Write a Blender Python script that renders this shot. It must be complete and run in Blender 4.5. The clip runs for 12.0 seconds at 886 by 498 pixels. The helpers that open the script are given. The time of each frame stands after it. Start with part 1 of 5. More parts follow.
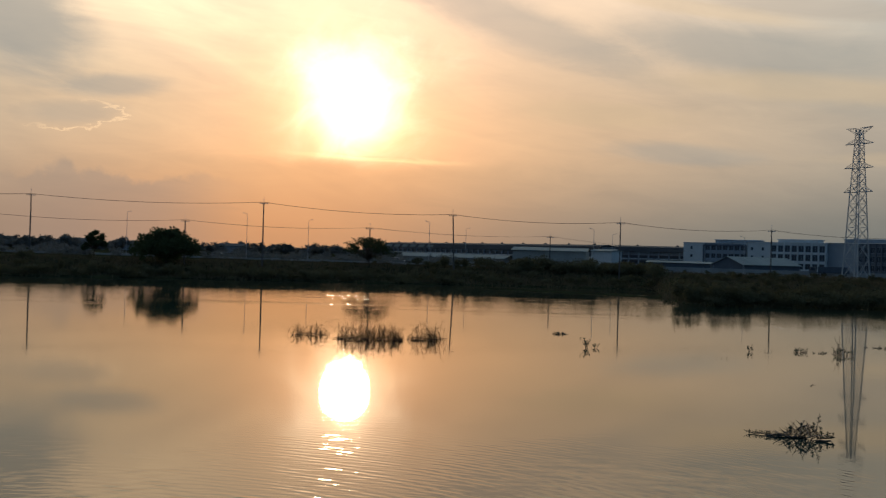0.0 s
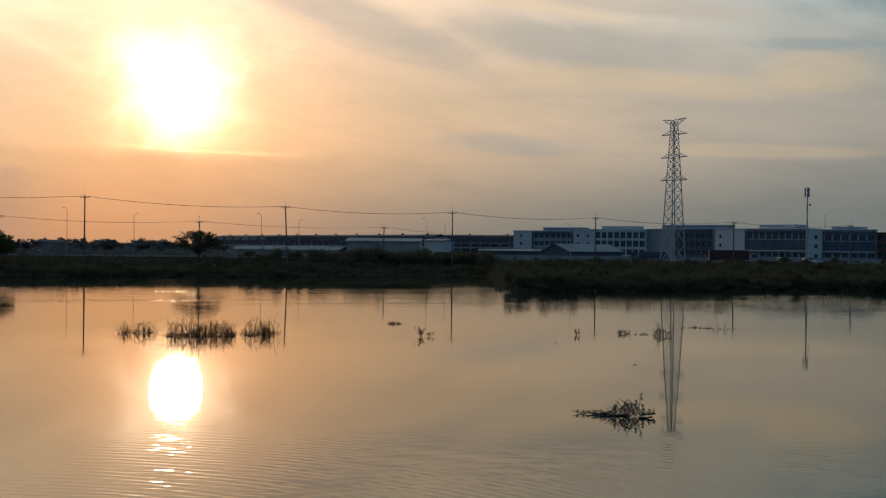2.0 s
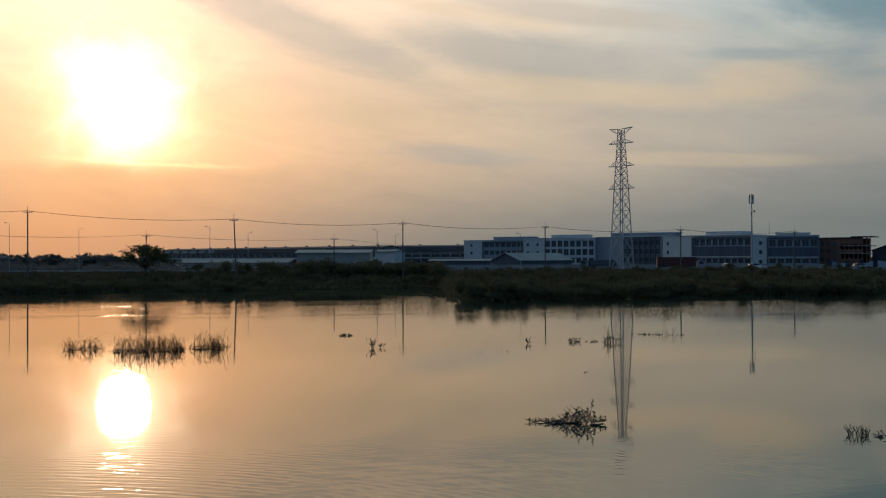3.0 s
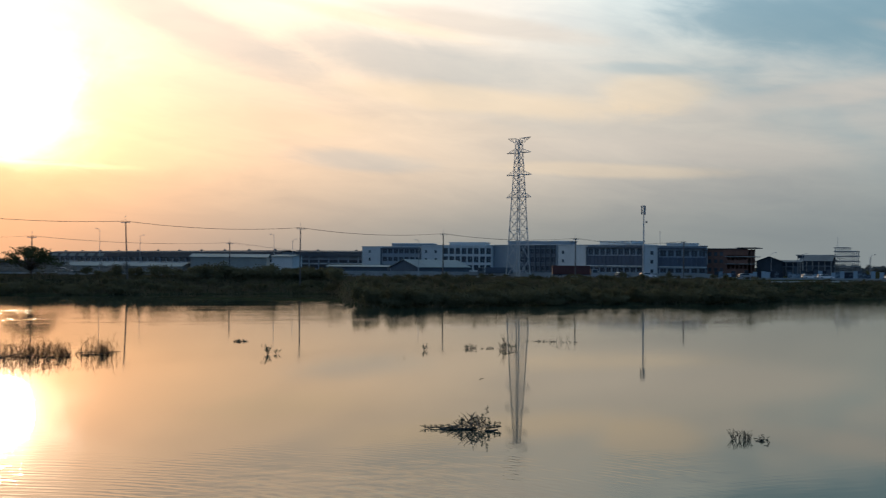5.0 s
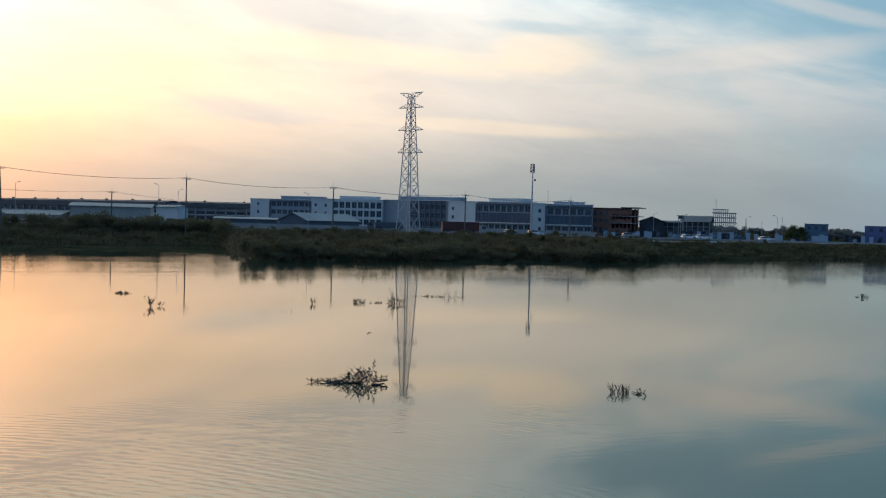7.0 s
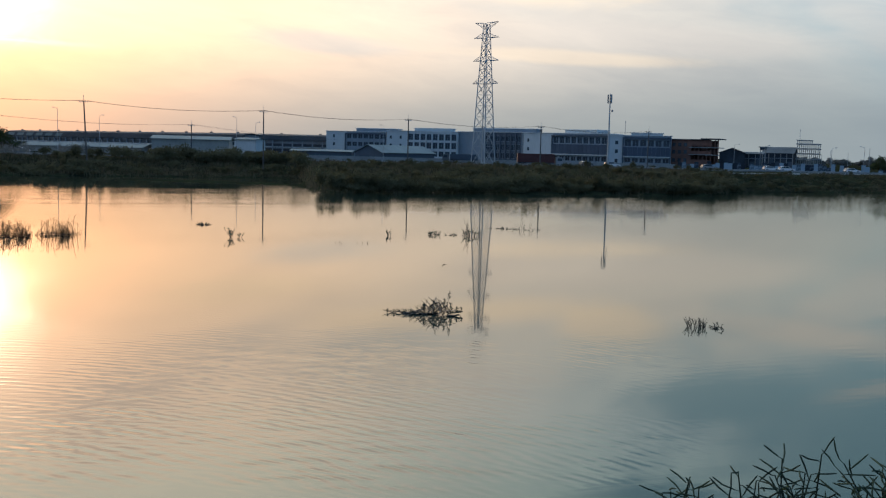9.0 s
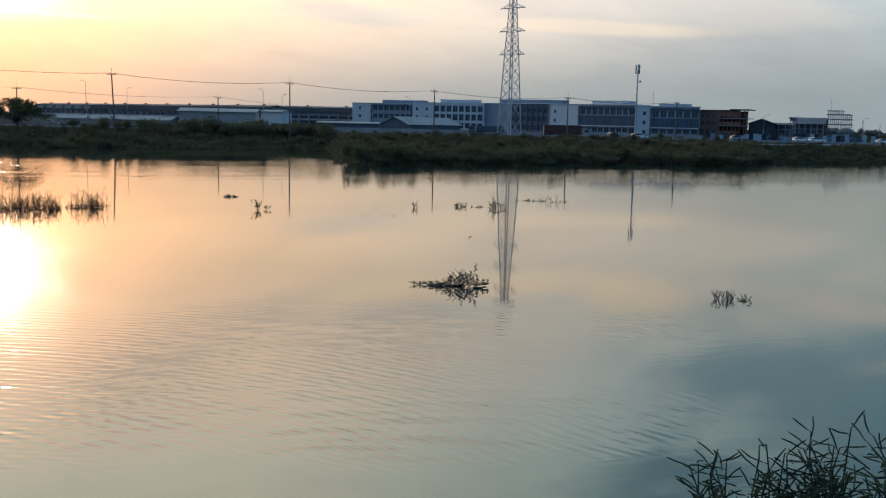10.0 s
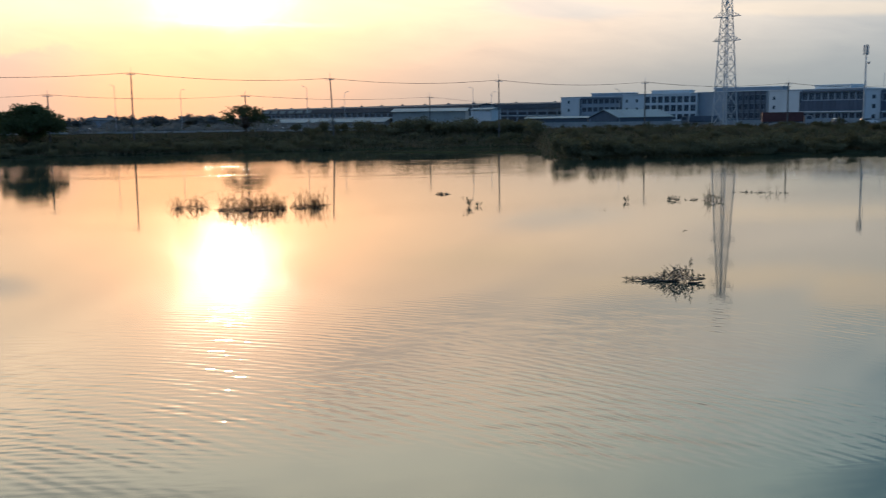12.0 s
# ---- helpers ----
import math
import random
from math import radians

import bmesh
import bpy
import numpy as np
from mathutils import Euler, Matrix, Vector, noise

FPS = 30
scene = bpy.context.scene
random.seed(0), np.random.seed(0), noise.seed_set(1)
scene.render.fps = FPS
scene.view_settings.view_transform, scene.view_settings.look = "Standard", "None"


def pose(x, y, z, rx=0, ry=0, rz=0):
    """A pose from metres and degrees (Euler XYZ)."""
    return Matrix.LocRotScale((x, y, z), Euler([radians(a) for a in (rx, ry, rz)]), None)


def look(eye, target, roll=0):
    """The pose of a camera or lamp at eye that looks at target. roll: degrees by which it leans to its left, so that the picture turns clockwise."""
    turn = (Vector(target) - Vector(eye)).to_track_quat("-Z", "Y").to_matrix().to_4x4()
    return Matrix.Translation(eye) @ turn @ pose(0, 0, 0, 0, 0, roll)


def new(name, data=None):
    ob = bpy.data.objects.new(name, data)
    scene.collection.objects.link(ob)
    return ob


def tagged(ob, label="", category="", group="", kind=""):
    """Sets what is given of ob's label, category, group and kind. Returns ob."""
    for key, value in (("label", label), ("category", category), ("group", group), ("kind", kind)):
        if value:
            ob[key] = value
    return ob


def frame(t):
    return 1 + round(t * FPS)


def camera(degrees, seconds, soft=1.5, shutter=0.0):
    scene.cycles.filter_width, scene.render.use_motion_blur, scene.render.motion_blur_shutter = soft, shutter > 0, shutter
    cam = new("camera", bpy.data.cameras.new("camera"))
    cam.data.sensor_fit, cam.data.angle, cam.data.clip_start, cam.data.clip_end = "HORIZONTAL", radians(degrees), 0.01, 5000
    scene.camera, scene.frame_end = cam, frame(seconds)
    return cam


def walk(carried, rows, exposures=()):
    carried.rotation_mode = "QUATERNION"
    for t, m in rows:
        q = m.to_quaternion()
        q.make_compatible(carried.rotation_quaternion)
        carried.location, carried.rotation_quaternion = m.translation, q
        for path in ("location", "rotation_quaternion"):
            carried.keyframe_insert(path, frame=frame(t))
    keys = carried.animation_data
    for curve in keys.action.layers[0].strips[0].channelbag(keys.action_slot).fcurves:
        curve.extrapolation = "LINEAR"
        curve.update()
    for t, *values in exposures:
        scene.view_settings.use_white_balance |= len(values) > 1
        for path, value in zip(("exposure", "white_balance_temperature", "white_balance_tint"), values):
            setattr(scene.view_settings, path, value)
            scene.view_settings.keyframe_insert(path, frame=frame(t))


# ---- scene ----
cam = camera(47.88, 12.0, soft=1.2, shutter=0.35)
EYE = 7.0  # metres above the water
ARM = 0.25  # held this far before the body that turns
# seconds, turn, tilt, roll of the camera, which pans from one spot on the near bank
ROWS = [
    (0.0, 0.00, 0.22, 1.68),
    (0.5, -2.15, 0.37, 1.60),
    (1.0, -4.92, 0.28, 1.42),
    (1.5, -7.69, -0.01, 1.10),
    (2.0, -9.51, -0.11, 0.59),
    (2.5, -10.91, 0.05, 0.48),
    (3.0, -12.34, 0.50, -0.19),
    (5.0, -18.17, 0.88, 0.50),
    (5.5, -21.29, 0.25, 0.84),
    (6.0, -23.36, -0.56, 0.85),
    (6.5, -24.57, -1.11, 1.53),
    (8.3, -22.28, -4.04, 1.16),
    (8.5, -21.41, -4.72, 1.21),
    (9.0, -20.33, -5.60, 1.47),
    (9.5, -19.90, -6.51, 1.58),
    (10.0, -18.86, -7.24, 1.31),
    (10.5, -16.93, -7.68, 1.40),
    (11.0, -13.69, -7.67, 0.79),
    (11.5, -10.67, -7.46, 0.14),
    (12.0, -6.76, -7.56, -0.76),
]
EXPOSURES = [(0.0, -0.51, 7100, 10), (3.0, -0.34, 6900, 10), (5.0, 0.15, 6700, 11), (6.5, 0.50, 6580, 12), (8.5, 0.57, 6480, 12), (12.0, 0.56, 6360, 12)]
walk(cam, [(t, pose(0, -ARM, EYE, 0, 0, turn) @ pose(0, ARM, 0, 90 + tilt) @ pose(0, 0, 0, 0, 0, roll)) for t, turn, tilt, roll in ROWS], EXPOSURES)

# ---- light: low sun behind thin cloud ----
SUN_AZ, SUN_EL = -5.4, 8.05


def compass(az, el=0.0):
    a, e = radians(az), radians(el)
    return Vector((math.sin(a) * math.cos(e), math.cos(a) * math.cos(e), math.sin(e)))


def at(az, d, z=0.0):
    """A place by its compass angle from north (degrees, to the right) and distance from the viewing spot."""
    return Vector((d * math.sin(radians(az)), d * math.cos(radians(az)), z))


class Nodes:
    """Short hand for node trees."""

    def __init__(self, tree):
        self.tree = tree
        tree.nodes.clear()

    def add(self, kind, links=(), operation=""):
        n = self.tree.nodes.new(kind)
        if operation:
            n.operation = operation
        for socket, value in dict(links).items():
            s = n.inputs[socket]
            if isinstance(value, bpy.types.NodeSocket):
                self.tree.links.new(value, s)
            else:
                s.default_value = value
        return n

    def math(self, op, a, b=0.0, c=0.0):
        return self.add("ShaderNodeMath", {0: a, 1: b, 2: c}, operation=op).outputs[0]

    def ramp(self, v, lo, hi, to0=0.0, to1=1.0):
        n = self.add("ShaderNodeMapRange")
        n.interpolation_type = "SMOOTHSTEP"
        for s, value in zip(("Value", "From Min", "From Max", "To Min", "To Max"), (v, lo, hi, to0, to1)):
            if isinstance(value, bpy.types.NodeSocket):
                self.tree.links.new(value, n.inputs[s])
            else:
                n.inputs[s].default_value = value
        return n.outputs[0]

    def mix(self, f, a, b, blend="MIX"):
        n = self.tree.nodes.new("ShaderNodeMix")
        n.data_type, n.blend_type = "RGBA", blend
        for s, value in ((n.inputs[0], f), (n.inputs[6], a), (n.inputs[7], b)):
            if isinstance(value, bpy.types.NodeSocket):
                self.tree.links.new(value, s)
            elif isinstance(value, (int, float)):
                s.default_value = value
            else:
                s.default_value = (*value, 1)
        return n.outputs[2]

    def noise(self, vec, scale, detail=4.0, rough=0.5, dist=0.0):
        return self.add("ShaderNodeTexNoise", {"Vector": vec, "Scale": scale, "Detail": detail, "Roughness": rough, "Distortion": dist}).outputs[0]


def make_sky():
    world = bpy.data.worlds.new("evening_sky")
    scene.world = world
    world.use_nodes = True
    n = Nodes(world.node_tree)
    d = n.add("ShaderNodeTexCoord").outputs["Generated"]
    xyz = n.add("ShaderNodeSeparateXYZ", {0: d})
    az = n.math("MULTIPLY", n.math("ARCTAN2", xyz.outputs[0], xyz.outputs[1]), 57.2958)
    el = n.math("MULTIPLY", n.math("ARCSINE", xyz.outputs[2]), 57.2958)
    sun = compass(SUN_AZ, SUN_EL)
    dot = n.add("ShaderNodeVectorMath", {0: d, 1: sun}, operation="DOT_PRODUCT").outputs["Value"]
    theta = n.math("MULTIPLY", n.math("ARCCOSINE", n.math("MINIMUM", dot, 0.999999)), 57.2958)

    def flow(turn, sx, sy):
        """Angles on the sky, turned and stretched along a cloud street."""
        c, s = math.cos(radians(turn)), math.sin(radians(turn))
        u = n.math("ADD", n.math("MULTIPLY", az, c), n.math("MULTIPLY", el, s))
        v = n.math("ADD", n.math("MULTIPLY", az, -s), n.math("MULTIPLY", el, c))
        return n.add("ShaderNodeCombineXYZ", {0: n.math("MULTIPLY", u, sx), 1: n.math("MULTIPLY", v, sy)}).outputs[0]

    def cloud(a0, e0, turn, wide, high, edge=0.5):
        """One bank of cloud round a direction, 0 to 1, its edge broken by noise."""
        c, s = math.cos(radians(turn)), math.sin(radians(turn))
        da, de = n.math("SUBTRACT", az, a0), n.math("SUBTRACT", el, e0)
        u = n.math("DIVIDE", n.math("ADD", n.math("MULTIPLY", da, c), n.math("MULTIPLY", de, s)), wide)
        v = n.math("DIVIDE", n.math("ADD", n.math("MULTIPLY", da, -s), n.math("MULTIPLY", de, c)), high)
        r = n.math("SQRT", n.math("ADD", n.math("MULTIPLY", u, u), n.math("MULTIPLY", v, v)))
        r = n.math("ADD", r, n.math("MULTIPLY", n.math("SUBTRACT", torn if wide > 3 else curl, 0.5), edge * 2 if wide > 3 else 2.4))
        return n.ramp(r, 1.2, 0.4)

    def lit_cloud(a0, e0, turn, wide, high):
        """A small ragged cloud: its body, 0 to 1, and the thin edge that the low sun catches on the far side."""
        c, s = math.cos(radians(turn)), math.sin(radians(turn))
        da, de = n.math("SUBTRACT", az, a0), n.math("SUBTRACT", el, e0)
        u = n.math("DIVIDE", n.math("ADD", n.math("MULTIPLY", da, c), n.math("MULTIPLY", de, s)), wide)
        v = n.math("DIVIDE", n.math("ADD", n.math("MULTIPLY", da, -s), n.math("MULTIPLY", de, c)), high)
        r = n.math("SQRT", n.math("ADD", n.math("MULTIPLY", u, u), n.math("MULTIPLY", v, v)))
        r = n.math("ADD", r, n.math("MULTIPLY", n.math("SUBTRACT", curl, 0.5), 1.3))
        rim = n.ramp(n.math("ABSOLUTE", n.math("SUBTRACT", r, 1.0)), 0.085, 0.0)
        return n.ramp(r, 1.06, 0.6), n.math("MULTIPLY", rim, n.ramp(n.math("SUBTRACT", u, n.math("MULTIPLY", v, 0.5)), -0.4, 0.7))

    streak = n.noise(flow(-11, 0.09, 0.34), 1.0, 6.0, 0.55, 0.9)
    fine = n.noise(flow(-3, 0.20, 0.9), 1.0, 6.0, 0.6, 0.8)
    curl = n.noise(flow(8, 0.75, 1.5), 1.0, 6.0, 0.62, 0.4)
    torn = n.math("ADD", n.math("MULTIPLY", streak, 0.55), n.math("MULTIPLY", n.noise(flow(-9, 0.28, 0.75), 1.0, 7.0, 0.62, 1.1), 0.45))
    broad = n.noise(flow(-20, 0.05, 0.13), 1.0, 3.0, 0.5, 0.4)

    # thin veil: warm where it scatters the sun forwards, grey-blue away from it, brighter overhead
    near = n.math("POWER", 2.71828, n.math("DIVIDE", theta, -11.5))
    wide = n.math("POWER", 2.71828, n.math("DIVIDE", theta, -27.0))
    veil = n.mix(near, n.mix(wide, (0.355, 0.445, 0.50), (1.0, 0.765, 0.48)), n.mix(n.ramp(el, 4.0, 10.0), (1.48, 0.76, 0.35), (1.36, 0.84, 0.52)))
    veil = n.mix(n.ramp(el, 7.5, 17.0), veil, n.mix(n.ramp(az, 34.0, 4.0), (0.64, 0.78, 0.82), (1.44, 1.13, 0.87)))
    veil = n.mix(n.ramp(el, 14.5, 20.0), veil, n.mix(n.ramp(az, 34.0, 4.0), (0.62, 0.86, 0.88), (1.42, 1.40, 1.16)))
    veil = n.mix(n.ramp(el, 30.0, 55.0), veil, (0.16, 0.24, 0.34))
    # bright thin cloud above and left of the sun
    aw, ah = n.math("DIVIDE", n.math("ADD", az, 16.0), 10.0), n.math("DIVIDE", n.math("SUBTRACT", el, 13.5), 5.0)
    cirrus = n.math("POWER", 2.71828, n.math("MULTIPLY", n.math("ADD", n.math("MULTIPLY", aw, aw), n.math("MULTIPLY", ah, ah)), -1.0))
    veil = n.mix(n.math("MULTIPLY", cirrus, streak), veil, (0.72, 0.58, 0.36), "ADD")
    # haze towards the horizon
    low = n.ramp(n.math("SUBTRACT", el, n.math("MULTIPLY", n.math("MAXIMUM", n.math("SUBTRACT", az, 12.0), 0.0), 0.05)), 7.0, 0.0)
    across, over = n.math("DIVIDE", n.math("ADD", az, 11.0), 13.5), n.math("DIVIDE", n.math("SUBTRACT", el, 4.0), 9.0)
    under = n.math("POWER", 2.71828, n.math("MULTIPLY", n.math("ADD", n.math("MULTIPLY", across, across), n.math("MULTIPLY", over, over)), -1.0))
    aside = n.math("POWER", 2.71828, n.math("DIVIDE", theta, -26.0))
    hazy = n.mix(under, n.mix(aside, (0.155, 0.205, 0.228), (0.345, 0.325, 0.285)), (0.96, 0.44, 0.20))
    colour = n.mix(n.math("MULTIPLY", low, 0.9), veil, hazy)
    # lighter and darker streaks
    light = n.math("ADD", n.math("MULTIPLY", n.math("SUBTRACT", streak, 0.5), 0.34), n.math("MULTIPLY", n.math("SUBTRACT", fine, 0.5), 0.24))
    light = n.math("MULTIPLY", light, n.ramp(el, 0.0, 5.0, 0.35, 1.0))
    colour = n.mix(1.0, colour, n.add("ShaderNodeCombineColor", {0: n.math("ADD", 1.0, light), 1: n.math("ADD", 1.0, n.math("MULTIPLY", light, 0.85)), 2: n.math("ADD", 1.0, n.math("MULTIPLY", light, 0.6))}).outputs[0], "MULTIPLY")
    # grey banks of cloud
    for a0, e0, turn, w, h, f in GREY_BANKS:
        colour = n.mix(n.math("MULTIPLY", cloud(a0, e0, turn, w, h), f), colour, (0.41, 0.46, 0.475))
    # wisps that catch the warm light
    for a0, e0, turn, w, h, f in WARM_BANKS:
        colour = n.mix(n.math("MULTIPLY", cloud(a0, e0, turn, w, h, 0.7), f), colour, (0.95, 0.74, 0.49))
    # a ragged cloud whose edge the sun lights
    body, rim = lit_cloud(-21.2, 6.85, 3, 3.3, 0.8)
    colour = n.mix(n.math("MULTIPLY", body, 0.16), colour, (0.55, 0.47, 0.40))
    colour = n.mix(n.math("MULTIPLY", rim, 0.5), colour, (1.6, 1.14, 0.72))
    # heaped cloud low over the horizon
    heap = n.noise(n.add("ShaderNodeCombineXYZ", {0: n.math("MULTIPLY", az, 0.33), 1: n.math("MULTIPLY", el, 0.30)}).outputs[0], 1.0, 5.0, 0.55)
    heap = n.ramp(n.math("SUBTRACT", el, n.math("ADD", 1.6, n.math("MULTIPLY", heap, 4.2))), 0.35, -0.25)
    heap = n.math("MULTIPLY", heap, n.math("MULTIPLY", n.ramp(az, -27.0, -20.0), n.ramp(az, -10.0, -17.0)))
    colour = n.mix(n.math("MULTIPLY", heap, 0.4), colour, (0.36, 0.345, 0.345))
    # clear sky in the gaps, from the sky model
    sky = n.add("ShaderNodeTexSky")
    sky.sky_type, sky.sun_disc, sky.dust_density = "NISHITA", False, 1.0
    sky.sun_elevation, sky.sun_rotation = radians(SUN_EL), radians(SUN_AZ)
    clear = n.mix(1.0, sky.outputs[0], (0.085, 0.085, 0.085), "MULTIPLY")
    clear = n.mix(0.6, clear, (0.21, 0.42, 0.55))
    gap = n.math("MULTIPLY", n.ramp(n.math("ADD", n.math("MULTIPLY", el, 0.9), n.math("MULTIPLY", az, 0.42)), 20.0, 27.0), n.ramp(n.math("ADD", broad, n.math("MULTIPLY", streak, 0.4)), 0.86, 0.62))
    gap = n.math("MULTIPLY", gap, n.math("MULTIPLY", n.ramp(el, 26.0, 17.0, 0.25, 1.0), n.ramp(az, 25.0, 33.0)))
    colour = n.mix(gap, colour, clear)
    for a0, e0, turn, w, h, f in BLUE_GAPS:
        colour = n.mix(n.math("MULTIPLY", cloud(a0, e0, turn, w, h), f), colour, clear if e0 < 20 else n.mix(0.7, clear, (0.05, 0.21, 0.34)))
    for a0, e0, turn, w, h, f in PALE_BANKS:
        colour = n.mix(n.math("MULTIPLY", cloud(a0, e0, turn, w, h), f), colour, (0.70, 0.62, 0.54))
    # the veil thickens and dims away from the sun
    dim = n.math("MULTIPLY", n.ramp(az, 23.0, 37.0), n.math("MULTIPLY", n.ramp(el, 17.0, 12.0), n.ramp(el, 2.0, 6.0)))
    colour = n.mix(n.math("MULTIPLY", dim, 0.12), colour, (0.0, 0.0, 0.0))
    # bright edge of the cloud under the sun
    rim = n.math("MULTIPLY", n.ramp(n.math("ABSOLUTE", n.math("SUBTRACT", n.math("ADD", el, n.math("MULTIPLY", az, 0.035)), n.math("ADD", 4.75, n.math("MULTIPLY", fine, 0.7)))), 0.22, 0.0), n.ramp(n.math("ABSOLUTE", n.math("SUBTRACT", az, -4.0)), 6.5, 1.0))
    colour = n.mix(n.math("MULTIPLY", rim, 0.6), colour, (0.75, 0.5, 0.22), "ADD")
    # glow of the sun through the veil
    blot = n.noise(flow(35, 0.30, 0.42), 1.0, 4.0, 0.6, 0.5)
    core = n.math("POWER", 2.71828, n.math("MULTIPLY", n.math("POWER", n.math("DIVIDE", n.math("MULTIPLY", n.math("MULTIPLY", theta, n.ramp(el, 7.5, 10.5, 1.06, 0.80)), n.math("ADD", 0.45, n.math("MULTIPLY", blot, 1.1))), 2.05), 1.75), -1.0))
    aura = n.math("POWER", 2.71828, n.math("DIVIDE", theta, -3.2))
    shade = n.ramp(n.math("ADD", el, n.math("MULTIPLY", fine, 1.0)), 5.1, 6.0, 0.2, 1.0)
    colour = n.mix(n.math("MULTIPLY", aura, shade), colour, (2.05, 0.96, 0.47), "ADD")
    colour = n.mix(n.math("MULTIPLY", core, shade), colour, (2.5, 2.35, 1.95), "ADD")
    # the sky behind the viewer is dim blue evening sky
    back = n.ramp(theta, 46.0, 80.0)
    colour = n.mix(n.math("MULTIPLY", back, 0.94), colour, (0.070, 0.174, 0.34))
    bg = n.add("ShaderNodeBackground", {"Color": colour, "Strength": 1.0})
    n.add("ShaderNodeOutputWorld", {"Surface": bg.outputs[0]})


# compass angle, height, slope, half width, half height (degrees), density
GREY_BANKS = [(-24, 12, -30, 5.5, 3.4, 0.7), (-18.6, 8.55, 5, 3.4, 0.75, 0.5), (-20.5, 7.0, 4, 3.2, 0.8, 0.28), (4.0, 12.9, -19, 9, 1.5, 0.5), (17, 11.4, -9, 9, 1.5, 0.5), (13.5, 5.9, -4, 5, 0.7, 0.4), (22, 8.6, -12, 6, 0.9, 0.15), (-14, 22.0, 4, 10, 3.0, 0.55)]
WARM_BANKS = [(30.0, 9.6, 0, 3.6, 1.3, 0.4), (21, 9.3, -5, 10, 0.9, 0.40), (9, 8.0, -4, 6, 0.8, 0.30), (27, 5.4, -2, 8, 0.45, 0.28), (14, 13.8, -10, 7, 0.5, 0.35)]
BLUE_GAPS = [(46.5, 15.2, 0, 16.0, 6.2, 0.9), (41, 24.5, 0, 19, 6.5, 0.9), (37, 13.2, -4, 7, 1.8, 0.8), (30, 11.0, -3, 4, 0.4, 0.4), (52, 14, 0, 10, 3.0, 0.5)]
PALE_BANKS = [(33, 6.4, -3, 11, 1.0, 0.2), (45.5, 11.6, -16, 5, 0.5, 0.32), (41, 9.4, 5, 9, 0.8, 0.35), (20, 13.6, -8, 9, 0.7, 0.5)]
make_sky()
sun_data = bpy.data.lights.new("sun", "SUN")
sun_data.energy, sun_data.angle, sun_data.color = 0.25, radians(2.8), (1.0, 0.74, 0.48)  # veiled by thin cloud
sun_lamp = new("sun", sun_data)
sun_lamp.matrix_world = look(compass(SUN_AZ, SUN_EL) * 500, (0, 0, 0))


# ---- materials ----
def material(name, colour, rough=0.7, metal=0.0, vary=0.25, grain=3.0, coarse=0.3, bump=0.0, tint=None, by_object=0.0, spec=0.5, streak=1.0):
    m = bpy.data.materials.new(name)
    m.use_nodes = True
    n = Nodes(m.node_tree)
    p = n.add("ShaderNodeTexCoord").outputs["Object"]
    p = n.add("ShaderNodeMapping", {"Vector": p, "Scale": (1, 1, streak)}).outputs[0]
    a, b = n.noise(p, grain, 5.0, 0.6), n.noise(p, coarse, 3.0, 0.5)
    both = n.math("ADD", n.math("MULTIPLY", a, 0.5), n.math("MULTIPLY", b, 0.5))
    if by_object:
        r = n.add("ShaderNodeObjectInfo").outputs["Random"]
        both = n.math("ADD", both, n.math("MULTIPLY", n.math("SUBTRACT", r, 0.5), by_object))
    dark = tuple(c * (1 - vary) for c in colour)
    pale = tuple(min(1, c * (1 + vary)) for c in (tint or colour))
    col = n.mix(n.ramp(both, 0.3, 0.7), dark, pale)
    links = {"Base Color": col, "Roughness": rough, "Metallic": metal, "Specular IOR Level": spec}
    if bump:
        links["Normal"] = n.add("ShaderNodeBump", {"Height": a, "Strength": 0.6, "Distance": bump}).outputs[0]
    s = n.add("ShaderNodeBsdfPrincipled", links)
    n.add("ShaderNodeOutputMaterial", {"Surface": s.outputs[0]})
    return m


def foliage(name, colour, tint, through_light=0.25):
    """Leaves: two greens that change from leaf to leaf, some light passing through."""
    m = bpy.data.materials.new(name)
    m.use_nodes = True
    n = Nodes(m.node_tree)
    r = n.add("ShaderNodeNewGeometry").outputs["Random Per Island"]
    o = n.add("ShaderNodeObjectInfo").outputs["Random"]
    col = n.mix(n.math("MULTIPLY", n.math("ADD", r, o), 0.5), colour, tint)
    s = n.add("ShaderNodeBsdfPrincipled", {"Base Color": col, "Roughness": 0.8, "Specular IOR Level": 0.08})
    t = n.add("ShaderNodeBsdfTranslucent", {"Color": col})
    x = n.add("ShaderNodeMixShader", {0: through_light, 1: s.outputs[0], 2: t.outputs[0]})
    n.add("ShaderNodeOutputMaterial", {"Surface": x.outputs[0]})
    return m


